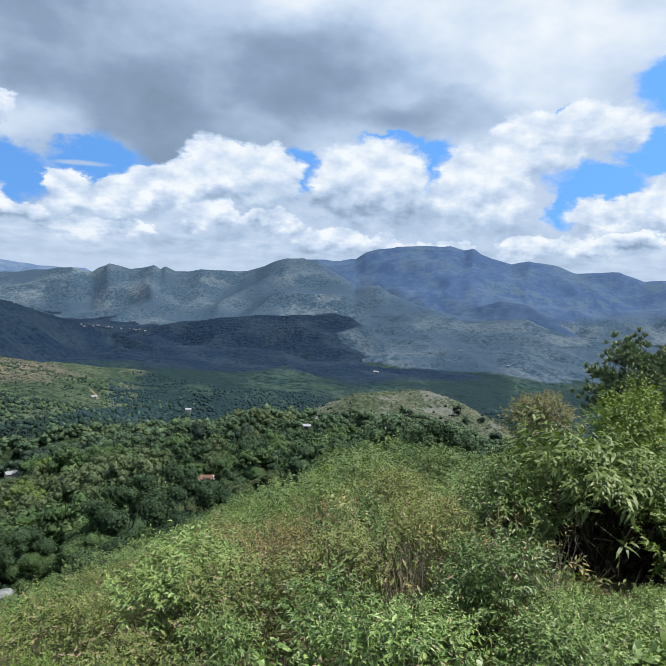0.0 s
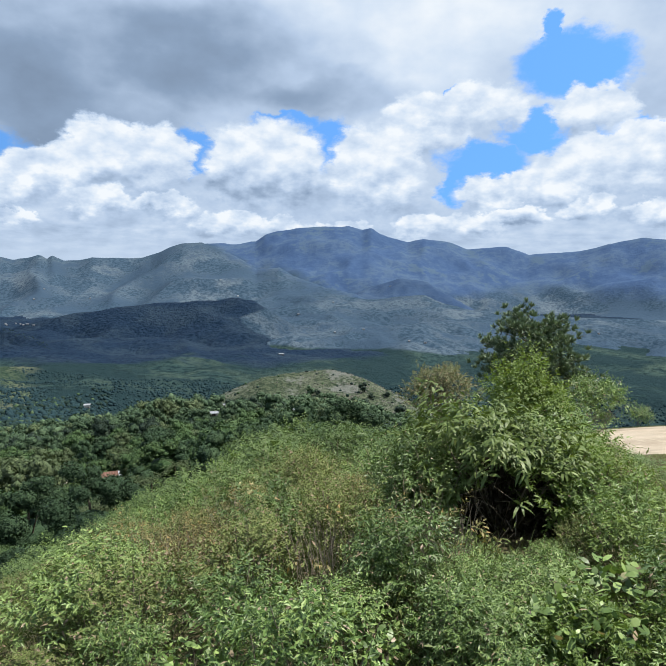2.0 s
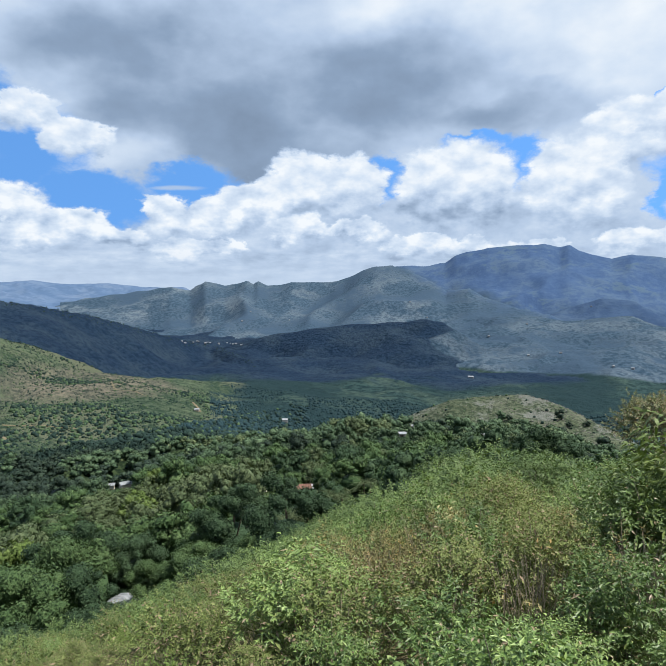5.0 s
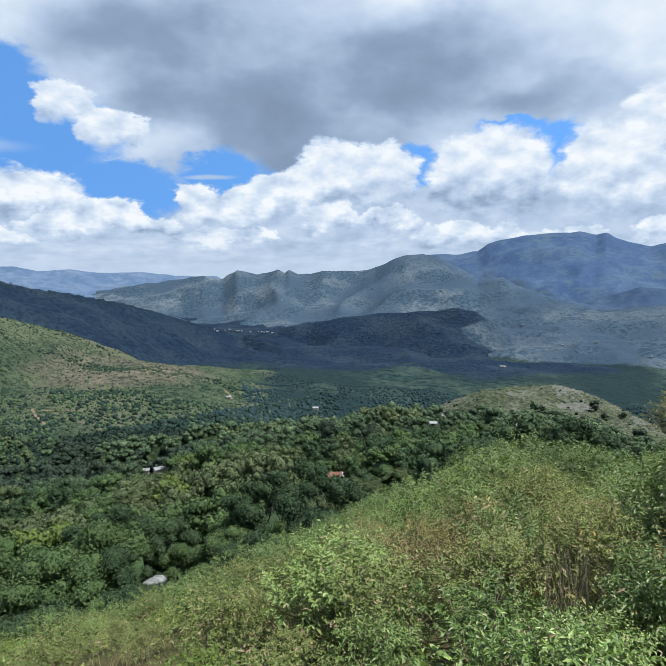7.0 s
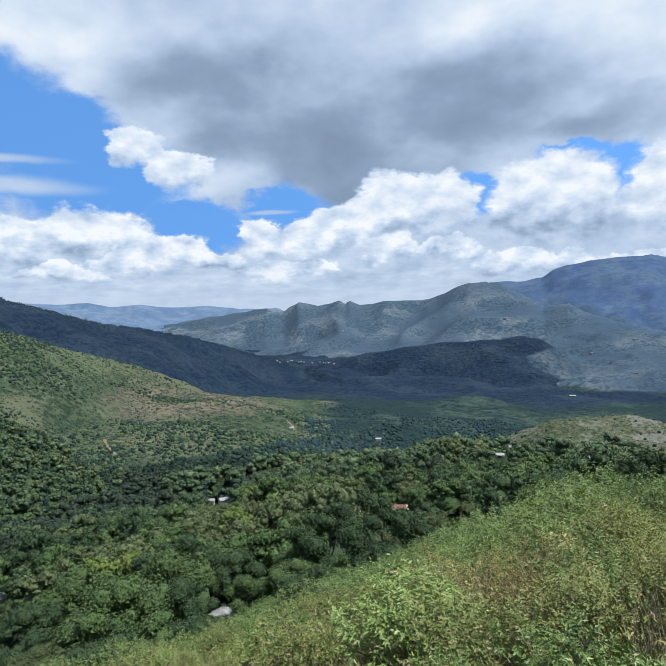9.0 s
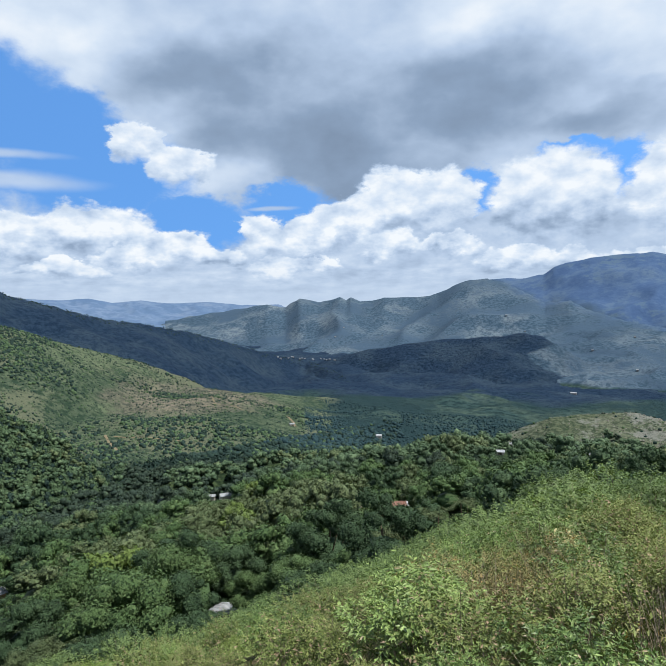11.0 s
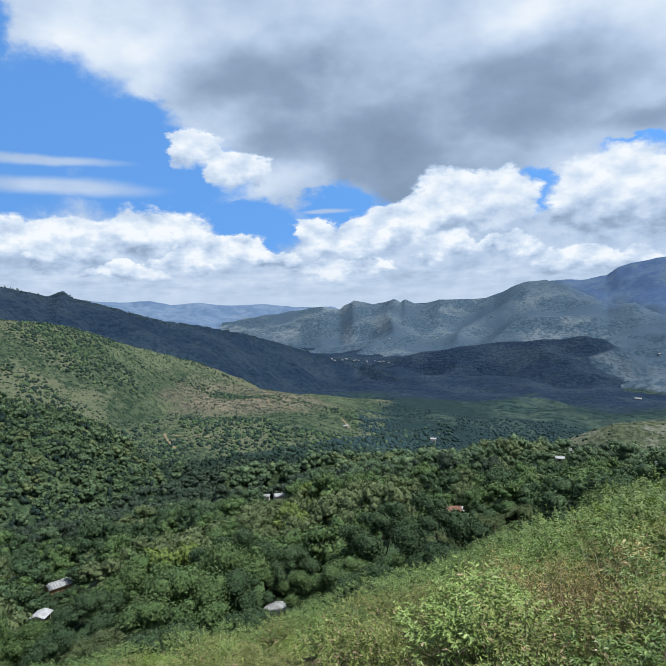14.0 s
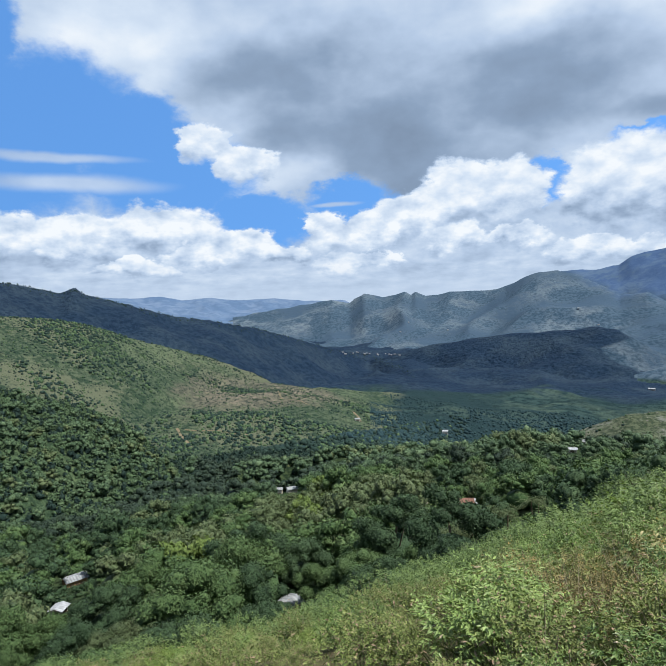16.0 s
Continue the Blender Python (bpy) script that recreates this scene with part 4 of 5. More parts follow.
# the large bush with a dark hollow, and its neighbours
def hollow_bush(seed, height, spread):
    """A bush of long drooping leaves over an open mouth, with added dark leaves and bare twigs inside."""
    rng = np.random.default_rng(seed)
    root = thing("large_bush", "large dense bush with drooping leaves and a dark hollow", "shrub")
    n = 1500
    out = unit(rng.normal(size=(n, 3)) * (1, 1, 0.9) + (0, 0, 0.35))
    out[:, 2] = np.abs(out[:, 2])
    swell = 1 + 0.45 * bumps(out[:, 0] * 3 + 7, out[:, 2] * 3 + out[:, 1] * 2, 0.9, 15, 3)
    foot = out * (spread, spread * 0.9, height) * swell[:, None] * rng.uniform(0.72, 1.0, (n, 1))
    mouth = np.hypot((foot[:, 0] - 0.02) / 0.42, (foot[:, 2] - 0.42) / 0.29) + 0.25 * bumps(foot[:, 0], foot[:, 2], 0.22, 5, 2)
    keep = (foot[:, 1] > 0.15) | (mouth > 1) | (rng.uniform(0, 1, n) < 0.02)
    foot, out = foot[keep], out[keep]
    axis = out * (1, 1, 0.5) + rng.normal(size=(len(out), 3)) * 0.4 + (0, 0, 0.25)
    mesh_object("foliage", *sprigs(rng, foot, axis, 9, 0.17, (0.105, 0.25), broad_leaves, 0.45)[1], M_LEAF_BUSH, False, parent=root)
    twigs = []
    for k in range(70):
        a = rng.uniform(0, 6.28)
        top = np.array([np.cos(a) * spread * 0.8, np.sin(a) * spread * 0.75, height * rng.uniform(0.2, 0.9)]) * rng.uniform(0.5, 1)
        low = np.array([0.2 * top[0], 0.2 * top[1] + 0.12, 0.0])
        bend = (low + top) / 2 + rng.normal(size=3) * 0.10 + (0, 0, 0.12)
        twigs.append(tube([low, bend, top], [0.007, 0.005, 0.002], 3))
    mesh_object("branchwork", *join(twigs), M_TWIG, parent=root)
    # dark leaves added inside so that the hollow reads as deep shade
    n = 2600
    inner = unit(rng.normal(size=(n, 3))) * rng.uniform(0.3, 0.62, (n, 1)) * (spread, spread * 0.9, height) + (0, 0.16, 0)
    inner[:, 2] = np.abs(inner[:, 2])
    mesh_object("dead_leaves", *leaf_blades(rng, inner, rng.normal(size=(n, 3)) - (0, 0, 0.6), rng.uniform(0.05, 0.10, n), 0.03), M_INNER_DARK, False, parent=root)
    return root


p = at(-25.9, -20, 5.3)
big_bush = hollow_bush(61, 1.18, 0.84)
big_bush.matrix_basis = pose(p.x, p.y, ground_z(p.x, p.y) - 0.05, 0, 0, -26)
p = at(-27.2, -11, 8.2)
fresh_bush = shrub("shrub", "bright yellow-green bush behind the large one", 62, M_LEAF_FRESH, 1.85, 0.66, (0.075, 0.36), 9000, 10, 0.5, 0.3, lumps=16)
fresh_bush.matrix_basis = pose(p.x, p.y, ground_z(p.x, p.y) - 0.05)
p = at(-20.2, -12, 17)
grey_bush = shrub("grey_bush", "rounded grey-green bush with sparse leaves", 63, M_LEAF_GREY, 2.0, 1.25, (0.085, 0.5), 6400, 60, 0.5, 0.1, 0.016, lumps=16)
grey_bush.matrix_basis = pose(p.x, p.y, p.z - 0.75 - 0.2)
p = at(-32.6, -11.5, 17.5)
right_bush = shrub("shrub", "broad dark-green bush beside the sandy path", 64, M_LEAF_LUSH, 1.6, 1.15, (0.12, 0.32), 4200, 26, lumps=14)
right_bush.matrix_basis = pose(p.x, p.y, ground_z(p.x, p.y) - 0.05)
# plants with broad leaves, and a pale one with long arching leaves
for k, (a, d, s) in enumerate(((-33.2, 2.9, 0.9), (-36, 3.2, 0.9), (-31, 2.75, 0.75), (-13, 2.7, 0.7), (2, 2.6, 0.6))):
    p = at(a, -20, d)
    ob = shrub("broad_leaf_plant", "low plant with large rounded green leaves", 70 + k, M_LEAF_LUSH, 0.5, 0.36, (0.095, 0.48), 200, 12, 0.3, 0.25, 0.006, round_leaf=True, per=5)
    ob.matrix_basis = pose(p.x, p.y, ground_z(p.x, p.y) - 0.03) @ Matrix.Scale(s, 4)
p = at(-2.2, -20, 5.4)
pale_plant = shrub("pale_plant", "pale yellow-green plant with long arching leaves", 78, M_LEAF_PALE, 0.85, 0.34, (0.17, 0.25), 90, 8, 0.6, 0.5, 0.006, round_leaf=True, lumps=4, per=6)
pale_plant.matrix_basis = pose(p.x, p.y, ground_z(p.x, p.y) - 0.03) @ Matrix.Scale(0.6, 4)


def pine_tree(height, spread, seed):
    rng = np.random.default_rng(seed)
    root = thing("pine_tree", "dark green pine tree with tufted branches", "tree")
    mesh_object("trunk", *tube([(0, 0, -0.5), (0.08, 0, height * 0.4), (0.2, 0.1, height * 0.92)], [0.16, 0.12, 0.03], 7), M_BARK, parent=root)
    limbs, tufts, ways = [], [], []
    for k in range(120):
        t = rng.uniform(0.12, 0.97)
        a = rng.uniform(0, 2 * np.pi)
        reach = spread * (1 - abs(t - 0.5) ** 1.6 * 1.9) * rng.uniform(0.6, 1.05)
        foot = np.array([0.18 * t, 0.1 * t, height * t * 0.9])
        end = foot + np.array([np.cos(a) * reach, np.sin(a) * reach, height * rng.uniform(0.03, 0.2)])
        mid_ = (foot + end) / 2 + (0, 0, -0.05 * reach)
        limbs.append(tube([foot, mid_, end], [0.022, 0.014, 0.005], 3))
        for s in np.linspace(0.35, 1.0, 10):
            c = foot + (end - foot) * s + rng.normal(size=3) * 0.14
            tufts.append(c)
            ways.append(end - foot)
    mesh_object("branchwork", *join(limbs), M_BARK, parent=root)
    tufts, ways = np.repeat(np.array(tufts), 34, 0), np.repeat(unit(np.array(ways)), 34, 0)
    n = len(tufts)
    mesh_object("foliage", *leaf_blades(rng, tufts, ways * 0.7 + rng.normal(size=(n, 3)) * 0.6 + (0, 0, 0.75), rng.uniform(0.16, 0.30, n), 0.042, 0, 0.0), M_NEEDLE, False, parent=root)
    return root


p = at(-27.3, -12.2, 26)
pine = pine_tree(4.3, 2.75, 5)
pine.matrix_basis = pose(p.x, p.y, p.z - 0.5, 0, 4, 0)


def crown_arrays(rng, radius, height, lumps, cards, card, fine=2):
    """A leafy crown above the origin: boughs heaped into an uneven dome, thick with leaves. Gives corners, faces and which faces are boughs."""
    k = np.arange(lumps)
    a = k * 2.4 + rng.uniform(-1.6, 1.6, lumps)
    r = radius * 0.84 * np.sqrt((k + 0.3) / lumps) * rng.uniform(0.6, 1.15, lumps)
    z = height * (0.34 + 0.46 * (1 - (r / radius) ** 2) + rng.uniform(-0.10, 0.10, lumps))
    centres = np.stack([r * np.cos(a), r * np.sin(a), z], 1)
    sizes = radius * rng.uniform(0.5, 1.35, lumps) / np.sqrt(lumps) * 1.08
    hearts = [ball(rng, np.array((0, 0, height * 0.40)), radius * 0.56, 0.62, 0.25, fine)]
    hearts += [ball(rng, c, s * 0.74, 0.8, 0.35, fine) for c, s in zip(centres, sizes)]
    which = rng.choice(lumps, cards, p=sizes ** 2 / np.sum(sizes ** 2))
    out = unit(rng.normal(size=(cards, 3)) + (0, 0, 0.45))
    base = centres[which] + out * sizes[which][:, None] * rng.uniform(0.70, 1.08, (cards, 1)) * (1, 1, 0.84)
    size = card * rng.uniform(0.5, 1.4, cards)
    outer = leaf_chips(rng, base, np.cross(out, rng.normal(size=(cards, 3))) + out * 0.35 - (0, 0, 0.25), size, size * 0.75, out, 0.40)
    v, f = join([outer] + hearts)
    return v, f, np.arange(len(f)) >= len(outer[1])


def tree(kind, label, seed, mat, radius, height, lumps, cards, card):
    rng = np.random.default_rng(seed)
    root = thing("tree", label, "tree", "trees on the valley side")
    trunk = [tube([(0, 0, -1.0), (0.1, 0.05, height * 0.3), (0.1, 0.2, height * 0.6)], [0.24, 0.18, 0.08], 6)]
    for k in range(5):
        a = k * 1.26 + rng.uniform(0, 0.6)
        trunk.append(tube([(0.1, 0.05, height * 0.28), (radius * 0.5 * np.cos(a), radius * 0.5 * np.sin(a), height * rng.uniform(0.45, 0.62))], [0.11, 0.04], 4))
    mesh_object("trunk", *join(trunk), M_BARK, parent=root)
    v, f, heart = crown_arrays(rng, radius, height, lumps, cards, card, 1)
    mesh_object("crown", v, f, mat, heart, parent=root)
    return root


TREES = [tree("tree", lab, 80 + k, M_CROWN[c], r, h, lumps + 9, 8600, 0.19) for k, (lab, c, r, h, lumps) in enumerate((
    ("dark green broad-crowned mango tree", 0, 4.9, 8.6, 13), ("mid-green rounded forest tree", 1, 4.2, 7.8, 11),
    ("olive-green spreading forest tree", 2, 4.4, 7.2, 12), ("bright green young forest tree", 5, 3.3, 6.2, 8),
    ("tall dark green forest tree", 0, 3.8, 9.6, 11), ("green uneven forest tree", 1, 5.0, 7.4, 14)))]
FAR_CROWNS = [crown_arrays(np.random.default_rng(120 + k), 4.6, 7.6, 15, 1050, 0.40, 1) for k in range(5)]
DOT_CROWNS = [crown_arrays(np.random.default_rng(140 + k), 4.3, 6.4, 9, 210, 0.62, 1) for k in range(5)]

# dead twigs at the foot of the large bush
for k, (a, d) in enumerate(((-18.5, 4.3), (-21.5, 4.0), (-16.0, 3.7), (-9.0, 3.4))):
    p = at(a, -20, d)
    ob = shrub("dead_bush", "tangle of dead grey twigs with few leaves", 95 + k, M_LEAF_DRY, 0.6, 0.42, (0.05, 0.3), 120, 60, 0.4, 0.1, 0.0035)
    ob.matrix_basis = pose(p.x, p.y, ground_z(p.x, p.y) - 0.03)


# ---- houses ----
def metal_roof(base):
    def build(N):
        p = place(N)
        c = N.mix(N.ramp(N.noise(p, 0.9, 5.0, 0.7), 0.4, 0.7), base, tuple(0.55 * q for q in base))
        return N.mix(N.ramp(N.noise(p, 3.5, 3.0), 0.6, 0.75), c, (0.16, 0.075, 0.04))
    return build


M_ROOF_RED = material("rusty_red_sheet", metal_roof((0.125, 0.072, 0.058)), 0.6)
M_ROOF_TIN = material("pale_tin_sheet", metal_roof((0.177, 0.194, 0.211)), 0.45)
M_ROOF_WHITE = material("white_sheet", mottled((0.23, 0.246, 0.272), (0.153, 0.166, 0.183), 0.8), 0.6)
M_WALL_ORANGE = material("orange_plaster", mottled((0.32, 0.20, 0.11), (0.26, 0.16, 0.09), 1.2), 0.9)
M_WALL_PALE = material("pale_plaster", mottled((0.55, 0.50, 0.44), (0.44, 0.40, 0.35), 1.2), 0.9)
M_DARK_WOOD = material("dark_wood", mottled((0.06, 0.045, 0.035), (0.09, 0.07, 0.05), 4.0), 0.8)


def box(name, size, centre, mat, parent):
    bm = bmesh.new()
    bmesh.ops.create_cube(bm, size=1.0)
    for v in bm.verts:
        v.co = Vector((v.co.x * size[0], v.co.y * size[1], v.co.z * size[2])) + Vector(centre)
    bmesh.ops.bevel(bm, geom=bm.edges[:], offset=0.02, segments=1, affect="EDGES")
    me = bpy.data.meshes.new(name)
    bm.to_mesh(me)
    bm.free()
    me.materials.append(mat)
    ob = new(name, me)
    ob.parent = parent
    return ob


def roof_sheet(name, length, width, rise, z, mat, parent, side):
    """One slope of a corrugated roof, from the ridge to the eaves."""
    n = int(length / 0.35)
    v, f = [], []
    for i in range(n + 1):
        x = -length / 2 + length * i / n
        wave = 0.04 if i % 2 else -0.04
        for t, lift in ((0, 0.0), (0, 0.06), (1, 0.06), (1, 0.0)):
            v.append((x, side * width * t, z + rise * (1 - t) + wave + lift))
    for i in range(n):
        a, b = i * 4, i * 4 + 4
        f += [(a + 1, a + 2, b + 2, b + 1), (a, b, b + 3, a + 3), (a + 2, a + 3, b + 3, b + 2)]
    return mesh_object(name, v, f, mat, False, parent=parent)


def house(label, place_, turn, size, roof, wall, end=None):
    """A small house: walls with a door and windows under a two-sided sheet roof."""
    l, w, h = size
    root = thing("house", label, "house", "village houses")
    box("wall", (l, w, h + 2), (0, 0, h / 2 - 1), wall, root)
    roof_sheet("roof", l + 0.9, w / 2 + 0.5, w * 0.22, h, roof, root, -1)
    roof_sheet("roof", l + 0.9, w / 2 + 0.5, w * 0.22, h, roof, root, 1)
    box("door", (0.95, 0.08, 2.0), (0.2 * l, -w / 2 - 0.03, 1.0), M_DARK_WOOD, root)
    for x in (-0.28 * l, 0.0):
        win = box("window", (0.9, 0.08, 0.9), (x, -w / 2 - 0.03, 1.5), M_DARK_WOOD, root)
        box("sill", (1.1, 0.2, 0.08), (x, -w / 2 - 0.08, 1.0), wall, win)
    if end:
        roof_sheet("porch_roof", 2.2, w / 2 + 0.5, w * 0.2, h - 0.05, end, root, -1).location = (l / 2 + 1.4, 0, 0)
        box("porch_post", (0.12, 0.12, h), (l / 2 + 2.2, -w / 2, h / 2 - 0.1), M_DARK_WOOD, root)
    root.matrix_basis = pose(*place_, 0, 0, turn)
    return root


HOUSES = [
    ("house with a rusty red sheet roof and white porch roof", 11.3, -18.15, 160, 8, (4.6, 4.4, 2.6), M_ROOF_RED, M_WALL_PALE, M_ROOF_WHITE),
    ("small house with a pale tin roof among trees", 15.4, -17.95, 165, -10, (5.0, 4.0, 2.4), M_ROOF_TIN, M_WALL_PALE, None),
    ("small orange-walled house half hidden by trees", 13.6, -19.2, 150, 20, (4.0, 3.6, 3.0), M_ROOF_RED, M_WALL_ORANGE, None),
    ("house with a white sheet roof in the woods", 2.0, -13.45, 330, 0, (7.5, 5.0, 2.6), M_ROOF_WHITE, M_WALL_PALE, None),
    ("small far house with a white roof", -2.6, -12.9, 360, 5, (5.0, 4.5, 2.6), M_ROOF_WHITE, M_WALL_PALE, None),
    ("small far house with a white roof", -5.6, -13.3, 350, 12, (4.5, 4.5, 2.6), M_ROOF_WHITE, M_WALL_PALE, None),
    ("small far house with a white roof", 0.7, -12.8, 370, -8, (4.5, 4.5, 2.6), M_ROOF_TIN, M_WALL_PALE, None),
    ("white tin-roofed hut at the edge of the slope", 28.4, -25.9, 80, 35, (2.8, 3.0, 2.4), M_ROOF_TIN, M_WALL_PALE, None),
    ("pale tin-roofed house in the wooded gully", 47.4, -22.0, 165, 20, (7.0, 5.0, 2.6), M_ROOF_TIN, M_WALL_ORANGE, None),
    ("white-roofed hut in the wooded gully", 48.8, -23.9, 150, 60, (4.2, 3.6, 2.4), M_ROOF_WHITE, M_WALL_PALE, None),
    ("grey-roofed house between trees", 27.6, -17.0, 230, 15, (6.0, 4.5, 2.6), M_ROOF_TIN, M_WALL_PALE, None),
    ("small grey-roofed house between trees", 28.9, -17.0, 235, -5, (3.5, 3.5, 2.6), M_ROOF_TIN, M_WALL_PALE, None),
    ("far house with a white roof above the valley", 21.2, -11.1, 620, 5, (6.5, 5.0, 2.8), M_ROOF_WHITE, M_WALL_PALE, None),
    ("far house with a white roof above the valley", 13.0, -12.1, 480, 0, (6.0, 5.0, 2.8), M_ROOF_WHITE, M_WALL_PALE, None),
]
def meet(az, el, d0=150.0, d1=4800.0):
    """Where a line of sight meets the land."""
    d = np.geomspace(d0, d1, 1500)
    a = radians(az)
    z = land(-d * math.sin(a), d * math.cos(a))[0]
    under = np.nonzero(EYE + d * math.tan(radians(el)) < z)[0]
    k = under[0] if len(under) else -1
    return Vector((-d[k] * math.sin(a), d[k] * math.cos(a), z[k]))


clear = []
for label, a, e, d, turn, size, roof, wall, end in HOUSES:
    size = [0.72 * size[0], 0.72 * size[1], size[2]]
    foot = math.degrees(math.atan(math.tan(radians(e)) - (size[2] + 0.4) / d))
    p = meet(a, foot, d * 0.75, d * 1.5)
    far = math.hypot(p.x, p.y)
    clear.append((a, far, 0.6 * math.degrees(size[0] / far), e))
    house(label, (p.x, p.y, p.z - 0.9), a + turn, [q * far / d for q in size], roof, wall, end)


M_WALL_FAR = material("far_pale_wall", mottled((0.18, 0.18, 0.186), (0.132, 0.138, 0.15), 0.2), 0.9)
M_ROOF_FAR = material("far_grey_roof", mottled((0.18, 0.192, 0.21), (0.132, 0.144, 0.162), 0.2), 0.8)


def far_building(label, az, el, size, mat=M_ROOF_FAR):
    p = meet(az, el)
    root = thing("far_building", label, "building", "buildings of the far town")
    box("wall", (size[0], size[1], size[2]), (0, 0, size[2] / 2), M_WALL_FAR, root)
    roof_sheet("roof", size[0] + 1, size[1] / 2 + 0.5, size[1] * 0.2, size[2] + 0.3, mat, root, -1)
    roof_sheet("roof", size[0] + 1, size[1] / 2 + 0.5, size[1] * 0.2, size[2] + 0.3, mat, root, 1)
    root.matrix_basis = pose(p.x, p.y, p.z - 0.5, 0, 0, az + rng.uniform(-20, 20))


far_building("long white shed on the valley floor", -4.45, -8.45, (14, 8, 4), M_ROOF_WHITE)
for k in range(15):
    far_building("small pale building of the far valley town", 17.0 + 0.38 * k + rng.uniform(-0.2, 0.2), -5.25 - 0.25 * rng.uniform(0, 1) + 0.02 * k, (rng.uniform(4, 9), 6, 3))
for a, e in ((16.9, -3.3), (16.1, -2.4), (12.5, -3.2), (1.2, -1.6), (-0.4, -3.0), (-6.0, -4.7), (-9.3, -3.5), (-14.6, -1.9), (-12.2, -6.0), (-9.5, -6.3), (-30, -6.4), (-33, -5.6), (-16.5, -7.0), (-18.0, -7.1)):
    far_building("lone pale farm building on the mountain slope", a, e, (rng.uniform(5, 9), 6, 4))


# ---- dirt tracks on the hillside ----
M_TRACK = material("dirt_track", mottled((0.122, 0.104, 0.072), (0.0936, 0.0828, 0.054), 0.2), 0.95)


def track(label, nodes, width):
    pts = [meet(*n) for n in nodes]
    fine = []
    for p, q in zip(pts, pts[1:]):
        for t in np.linspace(0, 1, 8, endpoint=False):
            fine.append(p.lerp(q, t))
    fine.append(pts[-1])
    v, f = [], []
    for i, p in enumerate(fine):
        w = (fine[min(i + 1, len(fine) - 1)] - fine[max(i - 1, 0)]).to_2d()
        w = Vector((-w.y, w.x)).normalized() * width * (0.5 + 0.15 * math.sin(i * 1.7))
        for s in (-1, 1):
            x, y = p.x + s * w.x, p.y + s * w.y
            v.append((x, y, ground_z(x, y) + 0.6))
    for i in range(len(fine) - 1):
        f.append((2 * i, 2 * i + 1, 2 * i + 3, 2 * i + 2))
    tagged(mesh_object("dirt_track", v, f, M_TRACK), label, "road", kind="structure")


track("pale dirt track across the sunlit hillside", [(28.7, -8.35), (28.3, -9.1), (26.5, -9.4), (25.0, -10.0)], 2.5)
track("short yellow dirt track near the valley", [(21.6, -10.6), (21.1, -11.1), (20.9, -11.5)], 3)
track("dirt path winding up the hillside", [(38.0, -11.2), (37.4, -12.2), (36.9, -13.0)], 2.5)
track("faint path across the hillside", [(37.3, -11.4), (34.0, -11.8), (31.5, -12.3)], 2)

# ---- woods ----
def hides_house(a, d):
    return any(abs(a - ca) < half + 120 / cd and 0.97 * cd < d < cd + 5 for ca, cd, half, _ in clear)


def sight_room(a, d, z):
    """How tall a tree may grow before it would hide a house behind it."""
    room = 99.0
    for ca, cd, half, ce in clear:
        if abs(a - ca) < half + 3 * 57 / d and 0.5 * cd < d < cd:
            room = min(room, EYE + d * math.tan(radians(ce - 0.55)) - z)
    return room


clear += [(8.3, 122, 1.6, -20.3), (5.2, 150, 1.0, -18.4)]      # room for the palms
rng = np.random.default_rng(19)
spots, cells = [], {}
while len(spots) < 2900:
    a = rng.uniform(-24, 60)
    d = math.sqrt(rng.uniform(45 ** 2, 480 ** 2))
    x, y = -d * math.sin(radians(a)), d * math.cos(radians(a))
    size = 0.72 + 1.0 * rng.uniform() ** 1.8
    if hides_house(a, d) or (abs(a - 27.2) < 0.9 and abs(d - 130) < 14) or (a < 2 and d < 75) or (a < 12 and d < 52):
        continue
    step = 5.6 if d < 130 else 6.8
    cell = (step, int(x // step), int(y // step))
    if cell in cells:
        cells[cell] += 1
        if cells[cell] > 60:
            break
        continue
    cells[cell] = 0
    spots.append((x, y, a, d, size))
spots.sort(key=lambda s: s[3])
zs, ks = land(np.array([s[0] for s in spots]), np.array([s[1] for s in spots]))
used, near, stuff, tones, boughs = set(), 0, [], [], []
stands = 1.5 * bumps(np.array([s[0] for s in spots]), np.array([s[1] for s in spots]), 75, 91, 3)
